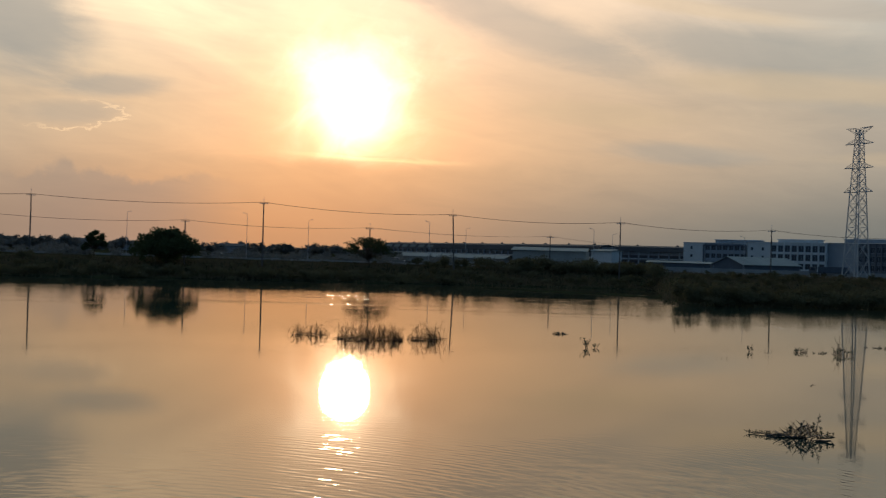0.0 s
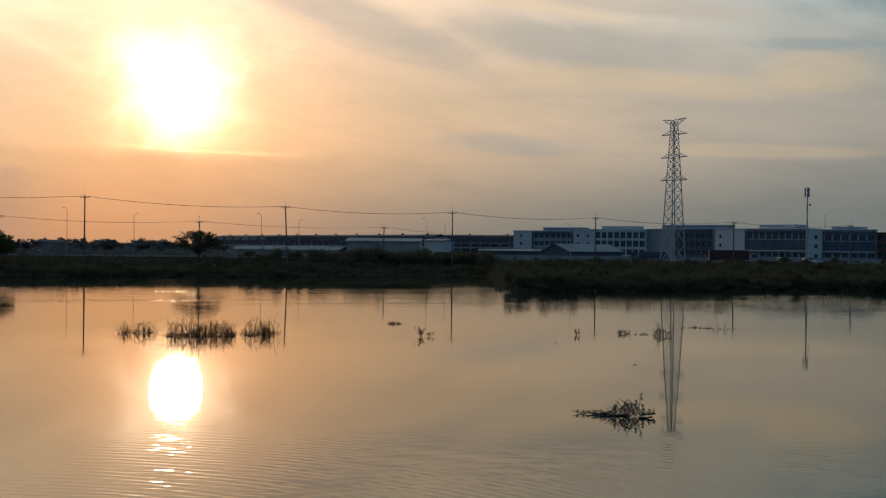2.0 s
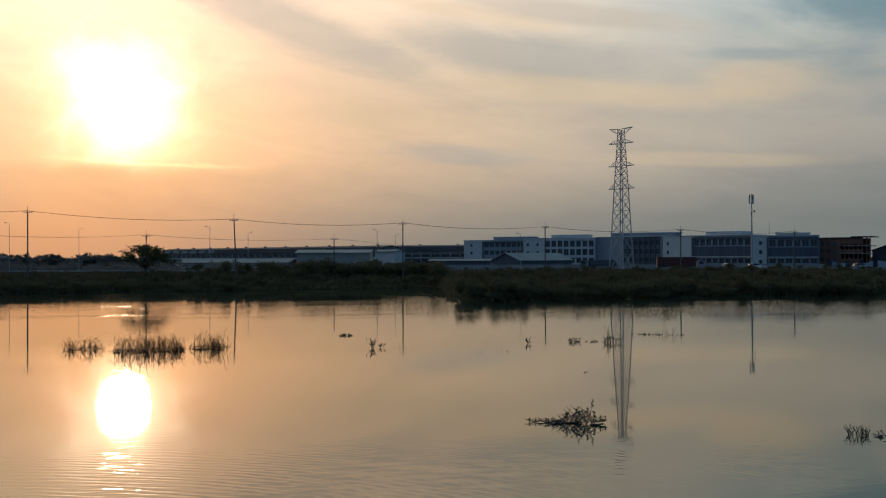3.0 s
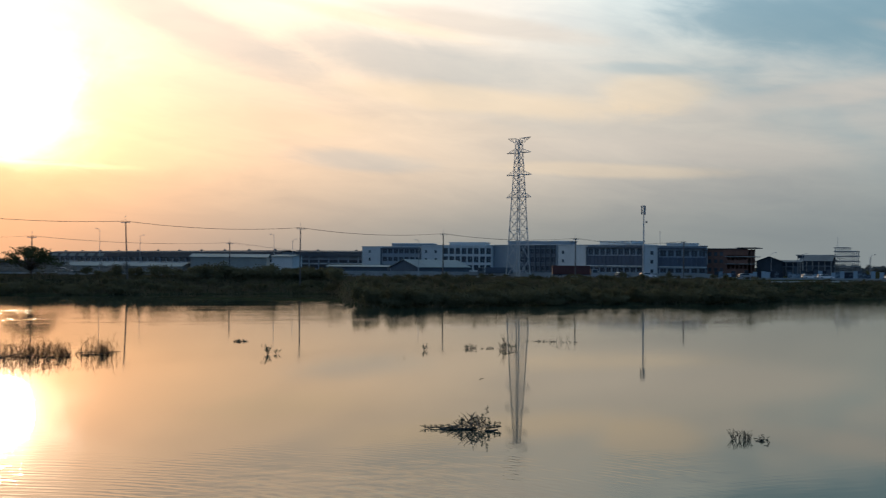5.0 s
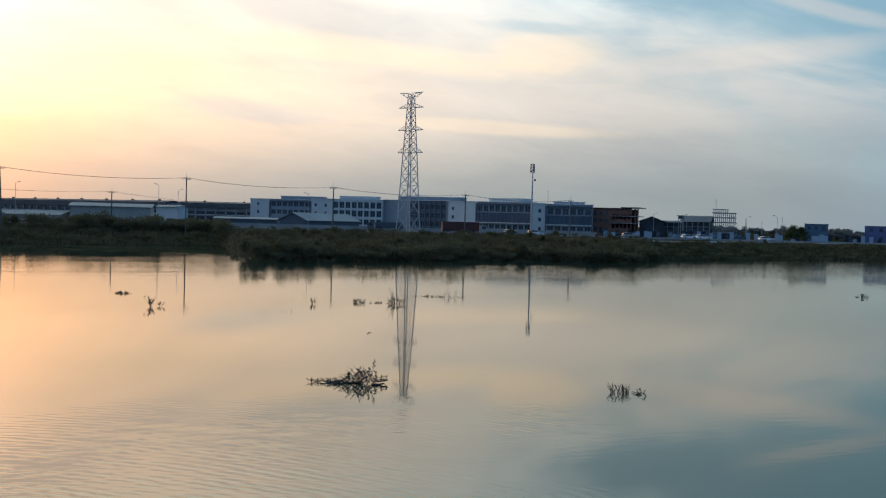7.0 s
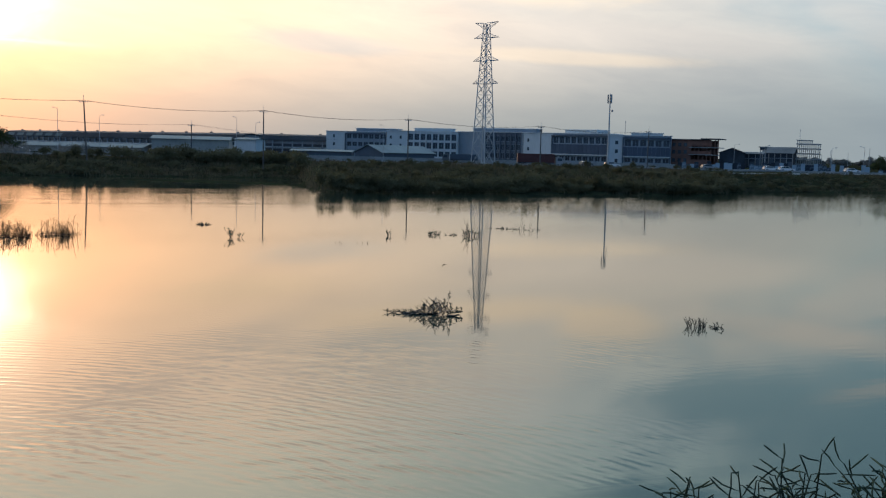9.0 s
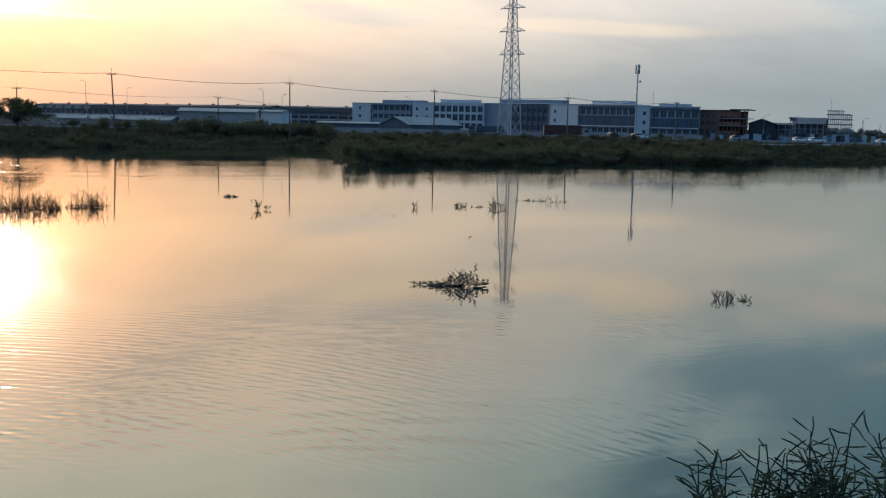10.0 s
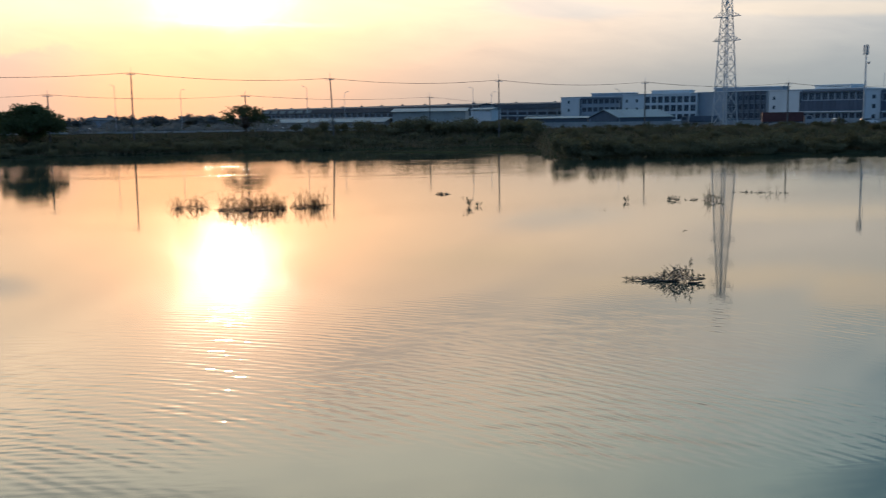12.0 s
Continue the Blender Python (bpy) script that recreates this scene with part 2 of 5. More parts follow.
def water_material():
    m = bpy.data.materials.new("pond_water")
    m.use_nodes = True
    n = Nodes(m.node_tree)
    p = n.add("ShaderNodeTexCoord").outputs["Object"]
    xyz = n.add("ShaderNodeSeparateXYZ", {0: p})

    def turned(deg, sx, sy):
        return n.add("ShaderNodeMapping", {"Vector": p, "Rotation": (0, 0, radians(deg)), "Scale": (sx, sy, 1)}).outputs[0]

    def rings(x0, y0, length, wander):
        """Ripples running out in wide rings from a place on the near bank, bent by slow wandering; -1 to 1."""
        dx, dy = n.math("SUBTRACT", xyz.outputs[0], x0), n.math("SUBTRACT", xyz.outputs[1], y0)
        r = n.math("SQRT", n.math("ADD", n.math("MULTIPLY", dx, dx), n.math("MULTIPLY", dy, dy)))
        return n.math("SINE", n.math("ADD", n.math("MULTIPLY", r, 2 * math.pi / length), n.math("MULTIPLY", wander, 2 * math.pi)))

    slow = n.noise(turned(0, 0.10, 0.22), 1.0, 2.0, 0.5)
    quick = n.noise(turned(20, 0.55, 1.1), 1.0, 3.0, 0.6)
    patch = n.noise(turned(-12, 0.022, 0.075), 1.0, 3.0, 0.55, 0.6)
    choppy = n.noise(turned(-6, 0.5, 2.4), 1.0, 2.0, 0.5)
    wander = n.math("ADD", n.math("MULTIPLY", slow, 1.8), n.math("MULTIPLY", quick, 0.30))
    short = n.noise(turned(24, 0.75, 1.5), 1.0, 3.0, 0.6)
    rip = n.math("ADD", rings(-11, 13, 0.43, wander), n.math("MULTIPLY", rings(-17, 5, 0.34, n.math("MULTIPLY", wander, 1.4)), 0.45))
    rip = n.math("ADD", rip, n.math("MULTIPLY", rings(-6, 9, 0.29, n.math("MULTIPLY", wander, 1.7)), 0.4))
    rip = n.math("MULTIPLY", rip, n.ramp(short, 0.34, 0.64, 0.35, 1.35))
    away = n.add("ShaderNodeVectorMath", {0: p}, operation="LENGTH").outputs["Value"]
    # the breeze ruffles the near water in patches; the middle lies calm, with a few gusts off the far bank
    slant = n.math("ADD", n.math("SUBTRACT", xyz.outputs[1], n.math("MULTIPLY", xyz.outputs[0], 0.40)), n.math("MULTIPLY", n.math("SUBTRACT", slow, 0.5), 9.0))
    belt = n.math("MULTIPLY", n.ramp(slant, 18.0, 24.5, 0.05, 1.0), n.ramp(away, 41.0, 31.0))
    belt = n.math("MULTIPLY", belt, n.ramp(xyz.outputs[0], 26.0, 13.0, 0.3, 1.0))
    belt = n.math("MULTIPLY", belt, n.math("MULTIPLY", n.ramp(xyz.outputs[1], 17.5, 23.0, 0.25, 1.0), n.ramp(xyz.outputs[0], -3.0, 4.0, 0.9, 1.35)))
    gx, gy = n.math("DIVIDE", n.math("SUBTRACT", xyz.outputs[0], 8.5), 6.5), n.math("DIVIDE", n.math("SUBTRACT", xyz.outputs[1], 21.5), 3.4)
    cat_paw = n.math("MULTIPLY", n.ramp(n.math("ADD", n.math("MULTIPLY", gx, gx), n.math("MULTIPLY", gy, gy)), 1.3, 0.2), 1.15)
    breeze = n.math("MULTIPLY", n.math("MAXIMUM", belt, cat_paw), n.ramp(patch, 0.36, 0.60, 0.30, 1.0))
    gusts = n.noise(turned(-4, 0.02, 0.22), 1.0, 3.0, 0.5)
    gust = n.math("MULTIPLY", n.ramp(xyz.outputs[1], 100.0, 135.0), n.ramp(gusts, 0.54, 0.61))
    lee = n.ramp(n.math("ADD", n.math("ADD", xyz.outputs[1], n.ramp(xyz.outputs[0], 27.0, 37.0, 0.0, -14.0)), n.math("MULTIPLY", slow, 8.0)), 160.0, 178.0, 1.0, 0.15)
    gust = n.math("MULTIPLY", gust, lee)
    height = n.math("MULTIPLY", rip, n.math("MULTIPLY", n.math("MULTIPLY", breeze, n.ramp(away, 22.0, 36.0, 1.3, 0.7)), 0.0026))
    height = n.math("ADD", height, n.math("MULTIPLY", choppy, n.math("ADD", n.math("ADD", n.math("MULTIPLY", breeze, 0.0018), n.math("MULTIPLY", gust, 0.011)), n.math("MULTIPLY", n.math("ADD", n.ramp(xyz.outputs[1], 47.0, 110.0, 0.0016, 0.0042), n.math("MULTIPLY", n.ramp(xyz.outputs[1], 102.0, 124.0, 0.0, 0.0045), n.ramp(gusts, 0.42, 0.56, 0.3, 1.0))), lee))))
    # the water before the bushy spur of the far bank stays ruffled
    ruffle = n.math("MULTIPLY", n.ramp(xyz.outputs[0], 20.0, 33.0), n.ramp(n.math("ADD", xyz.outputs[1], n.math("MULTIPLY", slow, 14.0)), 110.0, 130.0))
    height = n.math("ADD", height, n.math("MULTIPLY", choppy, n.math("MULTIPLY", ruffle, 0.012)))
    # the calm middle shivers slightly, in longer waves farther off
    shiver = n.math("MULTIPLY", n.noise(turned(-16, 0.45, 0.95), 1.0, 2.0, 0.5), n.math("MULTIPLY", n.ramp(xyz.outputs[1], 36.0, 52.0), n.ramp(xyz.outputs[1], 82.0, 66.0, 0.0, 0.0026)))
    far_shiver = n.math("MULTIPLY", n.noise(turned(-10, 0.20, 0.42), 1.0, 2.0, 0.5), n.ramp(xyz.outputs[1], 66.0, 82.0, 0.0, 0.0055))
    height = n.math("ADD", height, n.math("ADD", shiver, far_shiver))
    b = n.add("ShaderNodeBump", {"Height": height, "Strength": 1.0, "Distance": 1.0})
    # turbid green body under a mirror; warmer reflected light is put into its tint
    body = n.add("ShaderNodeBsdfDiffuse", {"Color": (0.016, 0.042, 0.036, 1), "Normal": b.outputs[0]})
    gloss = n.add("ShaderNodeBsdfGlossy", {"Color": (1.0, 0.95, 0.86, 1), "Roughness": 0.03, "Normal": b.outputs[0]})
    f = n.add("ShaderNodeFresnel", {"IOR": 1.58, "Normal": b.outputs[0]})
    s = n.add("ShaderNodeMixShader", {0: f.outputs[0], 1: body.outputs[0], 2: gloss.outputs[0]})
    n.add("ShaderNodeOutputMaterial", {"Surface": s.outputs[0]})
    return m


WATER = water_material()
SOIL = material("bank_soil", (0.035, 0.030, 0.022), 0.95, vary=0.4, grain=1.2, coarse=0.06, bump=0.1, tint=(0.030, 0.036, 0.018), spec=0.0)
ASPHALT = material("asphalt", (0.055, 0.055, 0.058), 0.95, grain=4.0, coarse=0.2, spec=0.1)
CONCRETE = material("concrete", (0.30, 0.305, 0.30), 0.85, vary=0.2, grain=2.5, coarse=0.25, bump=0.01)
POLE_CONCRETE = material("pole_concrete", (0.125, 0.12, 0.115), 0.9, spec=0.1, vary=0.2, grain=6.0, coarse=0.4)
STEEL = material("galvanised_steel", (0.40, 0.43, 0.45), 0.7, 0.1, vary=0.15, grain=4.0)
CABLE = material("cable_black", (0.05, 0.05, 0.055), 0.6, vary=0.1)
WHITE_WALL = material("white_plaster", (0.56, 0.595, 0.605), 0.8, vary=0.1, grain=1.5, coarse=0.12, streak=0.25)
COPING = material("pale_coping", (0.62, 0.64, 0.64), 0.8, vary=0.12, grain=1.5, coarse=0.2)
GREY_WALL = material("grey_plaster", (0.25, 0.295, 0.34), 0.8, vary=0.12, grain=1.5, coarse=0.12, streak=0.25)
DARK_WALL = material("dark_panel", (0.08, 0.105, 0.135), 0.6, vary=0.15, grain=1.0, coarse=0.1)
BRICK_WALL = material("red_brick_wall", (0.20, 0.10, 0.075), 0.9, vary=0.25, grain=3.0, coarse=0.3)
SHEET_ROOF = material("dark_sheet_roof", (0.10, 0.108, 0.12), 0.8, 0.0, spec=0.08, vary=0.2, grain=1.0, coarse=0.08)
PALE_ROOF = material("pale_sheet_roof", (0.25, 0.29, 0.29), 0.8, 0.0, spec=0.12, vary=0.15, grain=1.0, coarse=0.1)
SHED_DARK = material("dark_shed_wall", (0.045, 0.055, 0.068), 0.7, vary=0.3, grain=0.8, coarse=0.25, spec=0.2)
HAZY_ROOF = material("grey_sheet_roof", (0.13, 0.15, 0.165), 0.8, vary=0.25, grain=1.0, coarse=0.15, spec=0.1)
SHED_WALL = material("shed_sheet_wall", (0.33, 0.325, 0.30), 0.6, 0.1, vary=0.15, grain=1.0, coarse=0.15)
HALL_WALL = material("hall_wall", (0.23, 0.24, 0.255), 0.8, vary=0.2, grain=1.2, coarse=0.12, spec=0.1)
GLASS = material("window_glass", (0.05, 0.062, 0.075), 0.12, vary=0.2, grain=0.7)
BARK = material("bark", (0.10, 0.075, 0.055), 0.95, vary=0.35, grain=5.0, bump=0.02)
WOOD_DARK = material("wet_dead_wood", (0.045, 0.036, 0.028), 0.75, vary=0.4, grain=20.0)
LEAF = foliage("tree_leaf", (0.040, 0.056, 0.026), (0.070, 0.088, 0.036), 0.2)
BUSH_LEAF = foliage("bush_leaf", (0.090, 0.090, 0.052), (0.135, 0.128, 0.072), 0.28)
GRASS = foliage("bank_grass", (0.082, 0.076, 0.048), (0.128, 0.110, 0.070), 0.25)
REED = foliage("dry_reed", (0.24, 0.135, 0.07), (0.42, 0.27, 0.15), 0.65)
POD = foliage("green_pod", (0.03, 0.045, 0.034), (0.058, 0.08, 0.046), 0.08)
# distance haze put into the colour: paler, greyer leaves for far trees and scrub
HAZY_LEAF = foliage("hazy_leaf", (0.13, 0.142, 0.142), (0.20, 0.205, 0.195), 0.3)
SHRUB_LEAF = foliage("shrub_leaf", (0.050, 0.075, 0.035), (0.10, 0.125, 0.055), 0.2)
GREY_TWIG = material("weathered_twig", (0.17, 0.155, 0.14), 0.7, vary=0.4, grain=18.0)
RED_PAINT = material("dark_red_paint", (0.09, 0.024, 0.022), 0.5, vary=0.25, grain=2.0, coarse=0.4)
WHITE_PAINT = material("white_paint", (0.75, 0.75, 0.75), 0.55, vary=0.05, spec=0.3)
SILVER_PAINT = material("silver_paint", (0.30, 0.31, 0.32), 0.55, 0.1, vary=0.05)
RUBBER = material("tyre_rubber", (0.025, 0.025, 0.026), 0.8, vary=0.1)
BLUE_SHEET = material("blue_hoarding", (0.030, 0.05, 0.085), 0.7, vary=0.6, grain=2.2, coarse=0.9, tint=(0.20, 0.26, 0.31), by_object=0.9)
BLUE_CABIN = material("blue_cabin", (0.045, 0.115, 0.19), 0.5, vary=0.2, grain=1.2, coarse=0.2)
VIOLET_CABIN = material("violet_cabin", (0.075, 0.10, 0.26), 0.5, vary=0.2, grain=1.2, coarse=0.2)
LAMP_GLASS = material("lamp_lens", (0.6, 0.6, 0.58), 0.3, vary=0.05)
GREY_PAINT = material("grey_paint", (0.12, 0.125, 0.13), 0.35, 0.2, vary=0.05)
CLADDING = material("blue_grey_cladding", (0.085, 0.11, 0.15), 0.7, vary=0.12, grain=1.0, coarse=0.2, by_object=0.3, spec=0.2)


# ---- shaping helpers ----
class Shape:
    """Collects solid pieces, which become one mesh."""

    def __init__(self):
        self.v, self.f = [], []

    def poly(self, points, faces):
        k = len(self.v)
        self.v += [tuple(p) for p in points]
        self.f += [tuple(i + k for i in f) for f in faces]

    def box(self, x0, y0, z0, x1, y1, z1):
        self.poly([(x0, y0, z0), (x1, y0, z0), (x1, y1, z0), (x0, y1, z0), (x0, y0, z1), (x1, y0, z1), (x1, y1, z1), (x0, y1, z1)],
                  [(3, 2, 1, 0), (4, 5, 6, 7), (0, 1, 5, 4), (1, 2, 6, 5), (2, 3, 7, 6), (3, 0, 4, 7)])

    def rod(self, a, b, r0, r1=None, sides=6):
        a, b = Vector(a), Vector(b)
        r1 = r0 if r1 is None else r1
        w = (b - a).normalized()
        u = w.orthogonal().normalized()
        t = w.cross(u)
        ring = [u * math.cos(2 * math.pi * i / sides) + t * math.sin(2 * math.pi * i / sides) for i in range(sides)]
        faces = [(i, (i + 1) % sides, sides + (i + 1) % sides, sides + i) for i in range(sides)]
        self.poly([a + r0 * q for q in ring] + [b + r1 * q for q in ring], faces + [tuple(reversed(range(sides))), tuple(range(sides, 2 * sides))])

    def path(self, points, r0, r1, sides=5):
        """One tube through the points, tapering from r0 to r1."""
        pts = [Vector(p) for p in points]
        n = len(pts)
        ring, faces = [], []
        u = (pts[1] - pts[0]).normalized().orthogonal().normalized()
        for i, p in enumerate(pts):
            w = pts[min(i + 1, n - 1)] - pts[max(i - 1, 0)]
            w = w.normalized() if w.length > 1e-6 else Vector((0, 0, 1))
            u = u - w * u.dot(w)
            u = u.normalized() if u.length > 1e-4 else w.orthogonal().normalized()
            t, r = w.cross(u), r0 + (r1 - r0) * i / (n - 1)
            ring += [p + (u * math.cos(2 * math.pi * k / sides) + t * math.sin(2 * math.pi * k / sides)) * r for k in range(sides)]
        for i in range(n - 1):
            faces += [(i * sides + k, i * sides + (k + 1) % sides, (i + 1) * sides + (k + 1) % sides, (i + 1) * sides + k) for k in range(sides)]
        faces += [tuple(reversed(range(sides))), tuple(range((n - 1) * sides, n * sides))]
        self.poly(ring, faces)

    def prism(self, outline, y0, y1):
        """An outline in x and z, drawn along y."""
        n = len(outline)
        pts = [(x, y0, z) for x, z in outline] + [(x, y1, z) for x, z in outline]
        self.poly(pts, [(i, (i + 1) % n, n + (i + 1) % n, n + i) for i in range(n)] + [tuple(reversed(range(n))), tuple(range(n, 2 * n))])

    def leaf(self, p, way, side, long, wide):
        """A pointed leaf with a fold along its middle."""
        p = Vector(p)
        nrm = way.cross(side)
        mid = p + way * long * 0.45
        self.poly([p, mid + side * wide * 0.5 + nrm * wide * 0.15, p + way * long, mid - side * wide * 0.5 + nrm * wide * 0.15], [(0, 1, 2), (0, 2, 3)])

    def mesh(self, name, mat, smooth=False):
        me = bpy.data.meshes.new(name)
        me.from_pydata(self.v, [], self.f)
        me.materials.append(mat)
        if smooth:
            me.polygons.foreach_set("use_smooth", [True] * len(me.polygons))
        me.update()
        return me


def part(name, shape, mat, parent, label="", smooth=False, where=None):
    ob = new(name, shape if isinstance(shape, bpy.types.Mesh) else shape.mesh(name, mat, smooth))
    ob.parent = parent
    if where is not None:
        ob.matrix_basis = where
    return tagged(ob, label)


def thing(name, label, category, group="", kind="", where=None):
    ob = new(name)
    if where is not None:
        ob.matrix_basis = where
    return tagged(ob, label, category, group, kind)


def facing(left, right, z):
    """The pose of a thing whose front runs from left to right, x along the front and y to the back, and the front's length."""
    d = right - left
    return pose(left.x, left.y, z, 0, 0, math.degrees(math.atan2(d.y, d.x))), d.length


rnd = random.Random(7)


def rand_dir(r=rnd):
    while True:
        v = Vector((r.uniform(-1, 1), r.uniform(-1, 1), r.uniform(-1, 1)))
        if 0.05 < v.length < 1:
            return v.normalized()


# ---- ground and water ----
LAND = 3.6
SHORE = [(-85, 330), (-60, 250), (-30, 215), (-20, 215), (-10, 217), (1, 220), (6, 225), (10, 228), (12.0, 226), (12.6, 164), (14, 158), (18, 161), (22, 168), (25.5, 177), (29.4, 187), (33, 190), (35.2, 192), (36.3, 212), (38, 222), (43, 246), (48, 274), (60, 340), (85, 420)]
BANK_WIDTH = [(-85, 40), (0, 38), (12, 34), (12.6, 85), (25, 80), (34, 66), (36.3, 17), (43, 34), (48, 36), (85, 30)]
# low mud spit before the left shore, and the road's edge along the right bank, by compass angle and distance
SPIT = [(0.5, 207), (4, 203), (8, 196), (11, 189), (13.2, 180)]
EDGE = [(35.6, 232), (38, 242), (41, 270), (44, 289), (48.5, 315), (55, 362), (62, 412)]


def shore_at(az):
    return np.interp(az, [a for a, _ in SHORE], [d for _, d in SHORE])


def smooth01(t):
    t = np.clip(t, 0, 1)
    return t * t * (3 - 2 * t)


def land_height(x, y):
    x, y = np.asarray(x, float), np.asarray(y, float)
    az, d = np.degrees(np.arctan2(x, y)), np.hypot(x, y)
    edge = shore_at(az) + 1.6 * np.sin(az * 2.1) + 1.0 * np.sin(az * 5.7 + 1) + 0.6 * np.sin(az * 13.0)
    over = d - edge
    wide = np.interp(az, [a for a, _ in BANK_WIDTH], [w for _, w in BANK_WIDTH])
    bumps = 0.12 * np.sin(x * 0.21 + 1) * np.sin(y * 0.17) + 0.08 * np.sin(x * 0.53) * np.sin(y * 0.61 + 2)
    far = np.where(over > 0, 0.35 * smooth01(over / 2) + (LAND - 0.35) * smooth01(over / wide) + bumps * smooth01(over / 8), np.maximum(-2.0, over * 0.25))
    bar = np.interp(az, [a for a, _ in SPIT], [q for _, q in SPIT]) + 1.1 * np.sin(az * 3.3) + 0.5 * np.sin(az * 9.1)
    inside = smooth01((az - 0.8) / 2.2) * smooth01((14.5 - az) / 1.0)
    far = np.maximum(far, np.where(inside > 0, (0.26 - 0.10 * np.abs(d - bar)) * inside - 0.6 * (1 - inside), -2.0))
    near_line = 9.5 + 0.5 * np.sin(x * 0.4)
    near = np.where(y < near_line, 5.4 * smooth01((near_line - y) / 8.0) + bumps * 0.5 * smooth01((near_line - y) / 4), np.maximum(-2.0, (near_line - y) * 0.3))
    side = (np.abs(az) > 84) | (y <= 0)
    return np.where(side, np.maximum(near, 0.4), np.maximum(far, near))


def make_ground():
    az = np.concatenate([np.arange(-75, 75, 0.5), np.arange(75, 285, 3.0)])
    rings = np.concatenate([np.arange(0.5, 14, 0.75), np.geomspace(14.5, 180, 14), np.arange(184, 330, 2.2), np.geomspace(336, 4500, 26)])
    a, r = np.meshgrid(np.radians(az), rings)
    x, y = r * np.sin(a), r * np.cos(a)
    z = land_height(x, y)
    pts = np.stack([x, y, z], -1).reshape(-1, 3)
    n, m = len(rings), len(az)
    faces = [(i * m + j, i * m + (j + 1) % m, (i + 1) * m + (j + 1) % m, (i + 1) * m + j) for i in range(n - 1) for j in range(m)]
    faces.append(tuple(reversed(range(m))))
    me = bpy.data.meshes.new("ground")
    me.from_pydata(pts.tolist(), [], [tuple(reversed(f)) for f in faces])
    me.materials.append(SOIL)
    me.polygons.foreach_set("use_smooth", [True] * len(me.polygons))
    tagged(new("ground", me), "dark earth banks and flat land round the pond", "ground", kind="structure")
    w = Shape()
    w.poly([(-900, -2, 0), (900, -2, 0), (900, 480, 0), (-900, 480, 0)], [(0, 1, 2, 3)])
    tagged(new("water", w.mesh("water", WATER)), "calm pond water mirroring the evening sky, rippled near the bank", "water", kind="structure")


make_ground()
ROAD_N = Vector((math.sin(radians(12)), math.cos(radians(12)), 0))
ROAD_U = Vector((ROAD_N.y, -ROAD_N.x, 0))


def on_road(s, n, z=0.0):
    p = ROAD_U * s + ROAD_N * n
    return Vector((p.x, p.y, z))


def make_road():
    yaw = math.degrees(math.atan2(ROAD_U.y, ROAD_U.x))
    where = pose(*on_road(0, 0), 0, 0, yaw)
    r = Shape()
    r.box(-600, 261, LAND - 0.4, 700, 275, LAND + 0.12)
    tagged(new("road", r.mesh("road", ASPHALT)), "grey asphalt road along the far bank", "road", kind="structure").matrix_basis = where
    k = Shape()
    k.box(-600, 260.2, LAND - 0.5, 700, 261.0, LAND + 0.5)
    tagged(new("kerb", k.mesh("kerb", CONCRETE)), "pale concrete kerb along the road's edge", "kerb", kind="structure").matrix_basis = where


make_road()


def make_bank_edge():
    """A low concrete edge along the top of the right bank."""
    for (a0, d0), (a1, d1) in zip(EDGE, EDGE[1:]):
        where, length = facing(at(a0, d0), at(a1, d1), LAND)
        n = max(1, round(length / 6))
        for i in range(n):
            k = Shape()
            k.box(i * length / n + 0.03, 0, -0.5, (i + 1) * length / n - 0.03, 0.5, 0.24)
            part("kerb_stone", k, KERB_CONCRETE, bank_edge, where=where)


KERB_CONCRETE = material("pale_kerb_concrete", (0.46, 0.45, 0.42), 0.85, vary=0.2, grain=2.5, coarse=0.25, by_object=0.3)
bank_edge = thing("bank_edge", "pale concrete edge along the top of the road bank", "kerb", kind="structure")
make_bank_edge()


# ---- plants ----
def leaf_cloud(shape, centre, radii, count, size, r, flat=0.0):
    """Leaves round a limb's end, denser towards the outside."""
    for _ in range(count):
        d = rand_dir(r)
        k = r.random() ** 0.45
        p = Vector(centre) + Vector((d.x * radii[0], d.y * radii[1], d.z * radii[2])) * k
        way = (rand_dir(r) + Vector((0, 0, -flat))).normalized()
        side = way.orthogonal().normalized()
        s = size * r.uniform(0.6, 1.3)
        shape.leaf(p, way, side, s * 1.7, s)


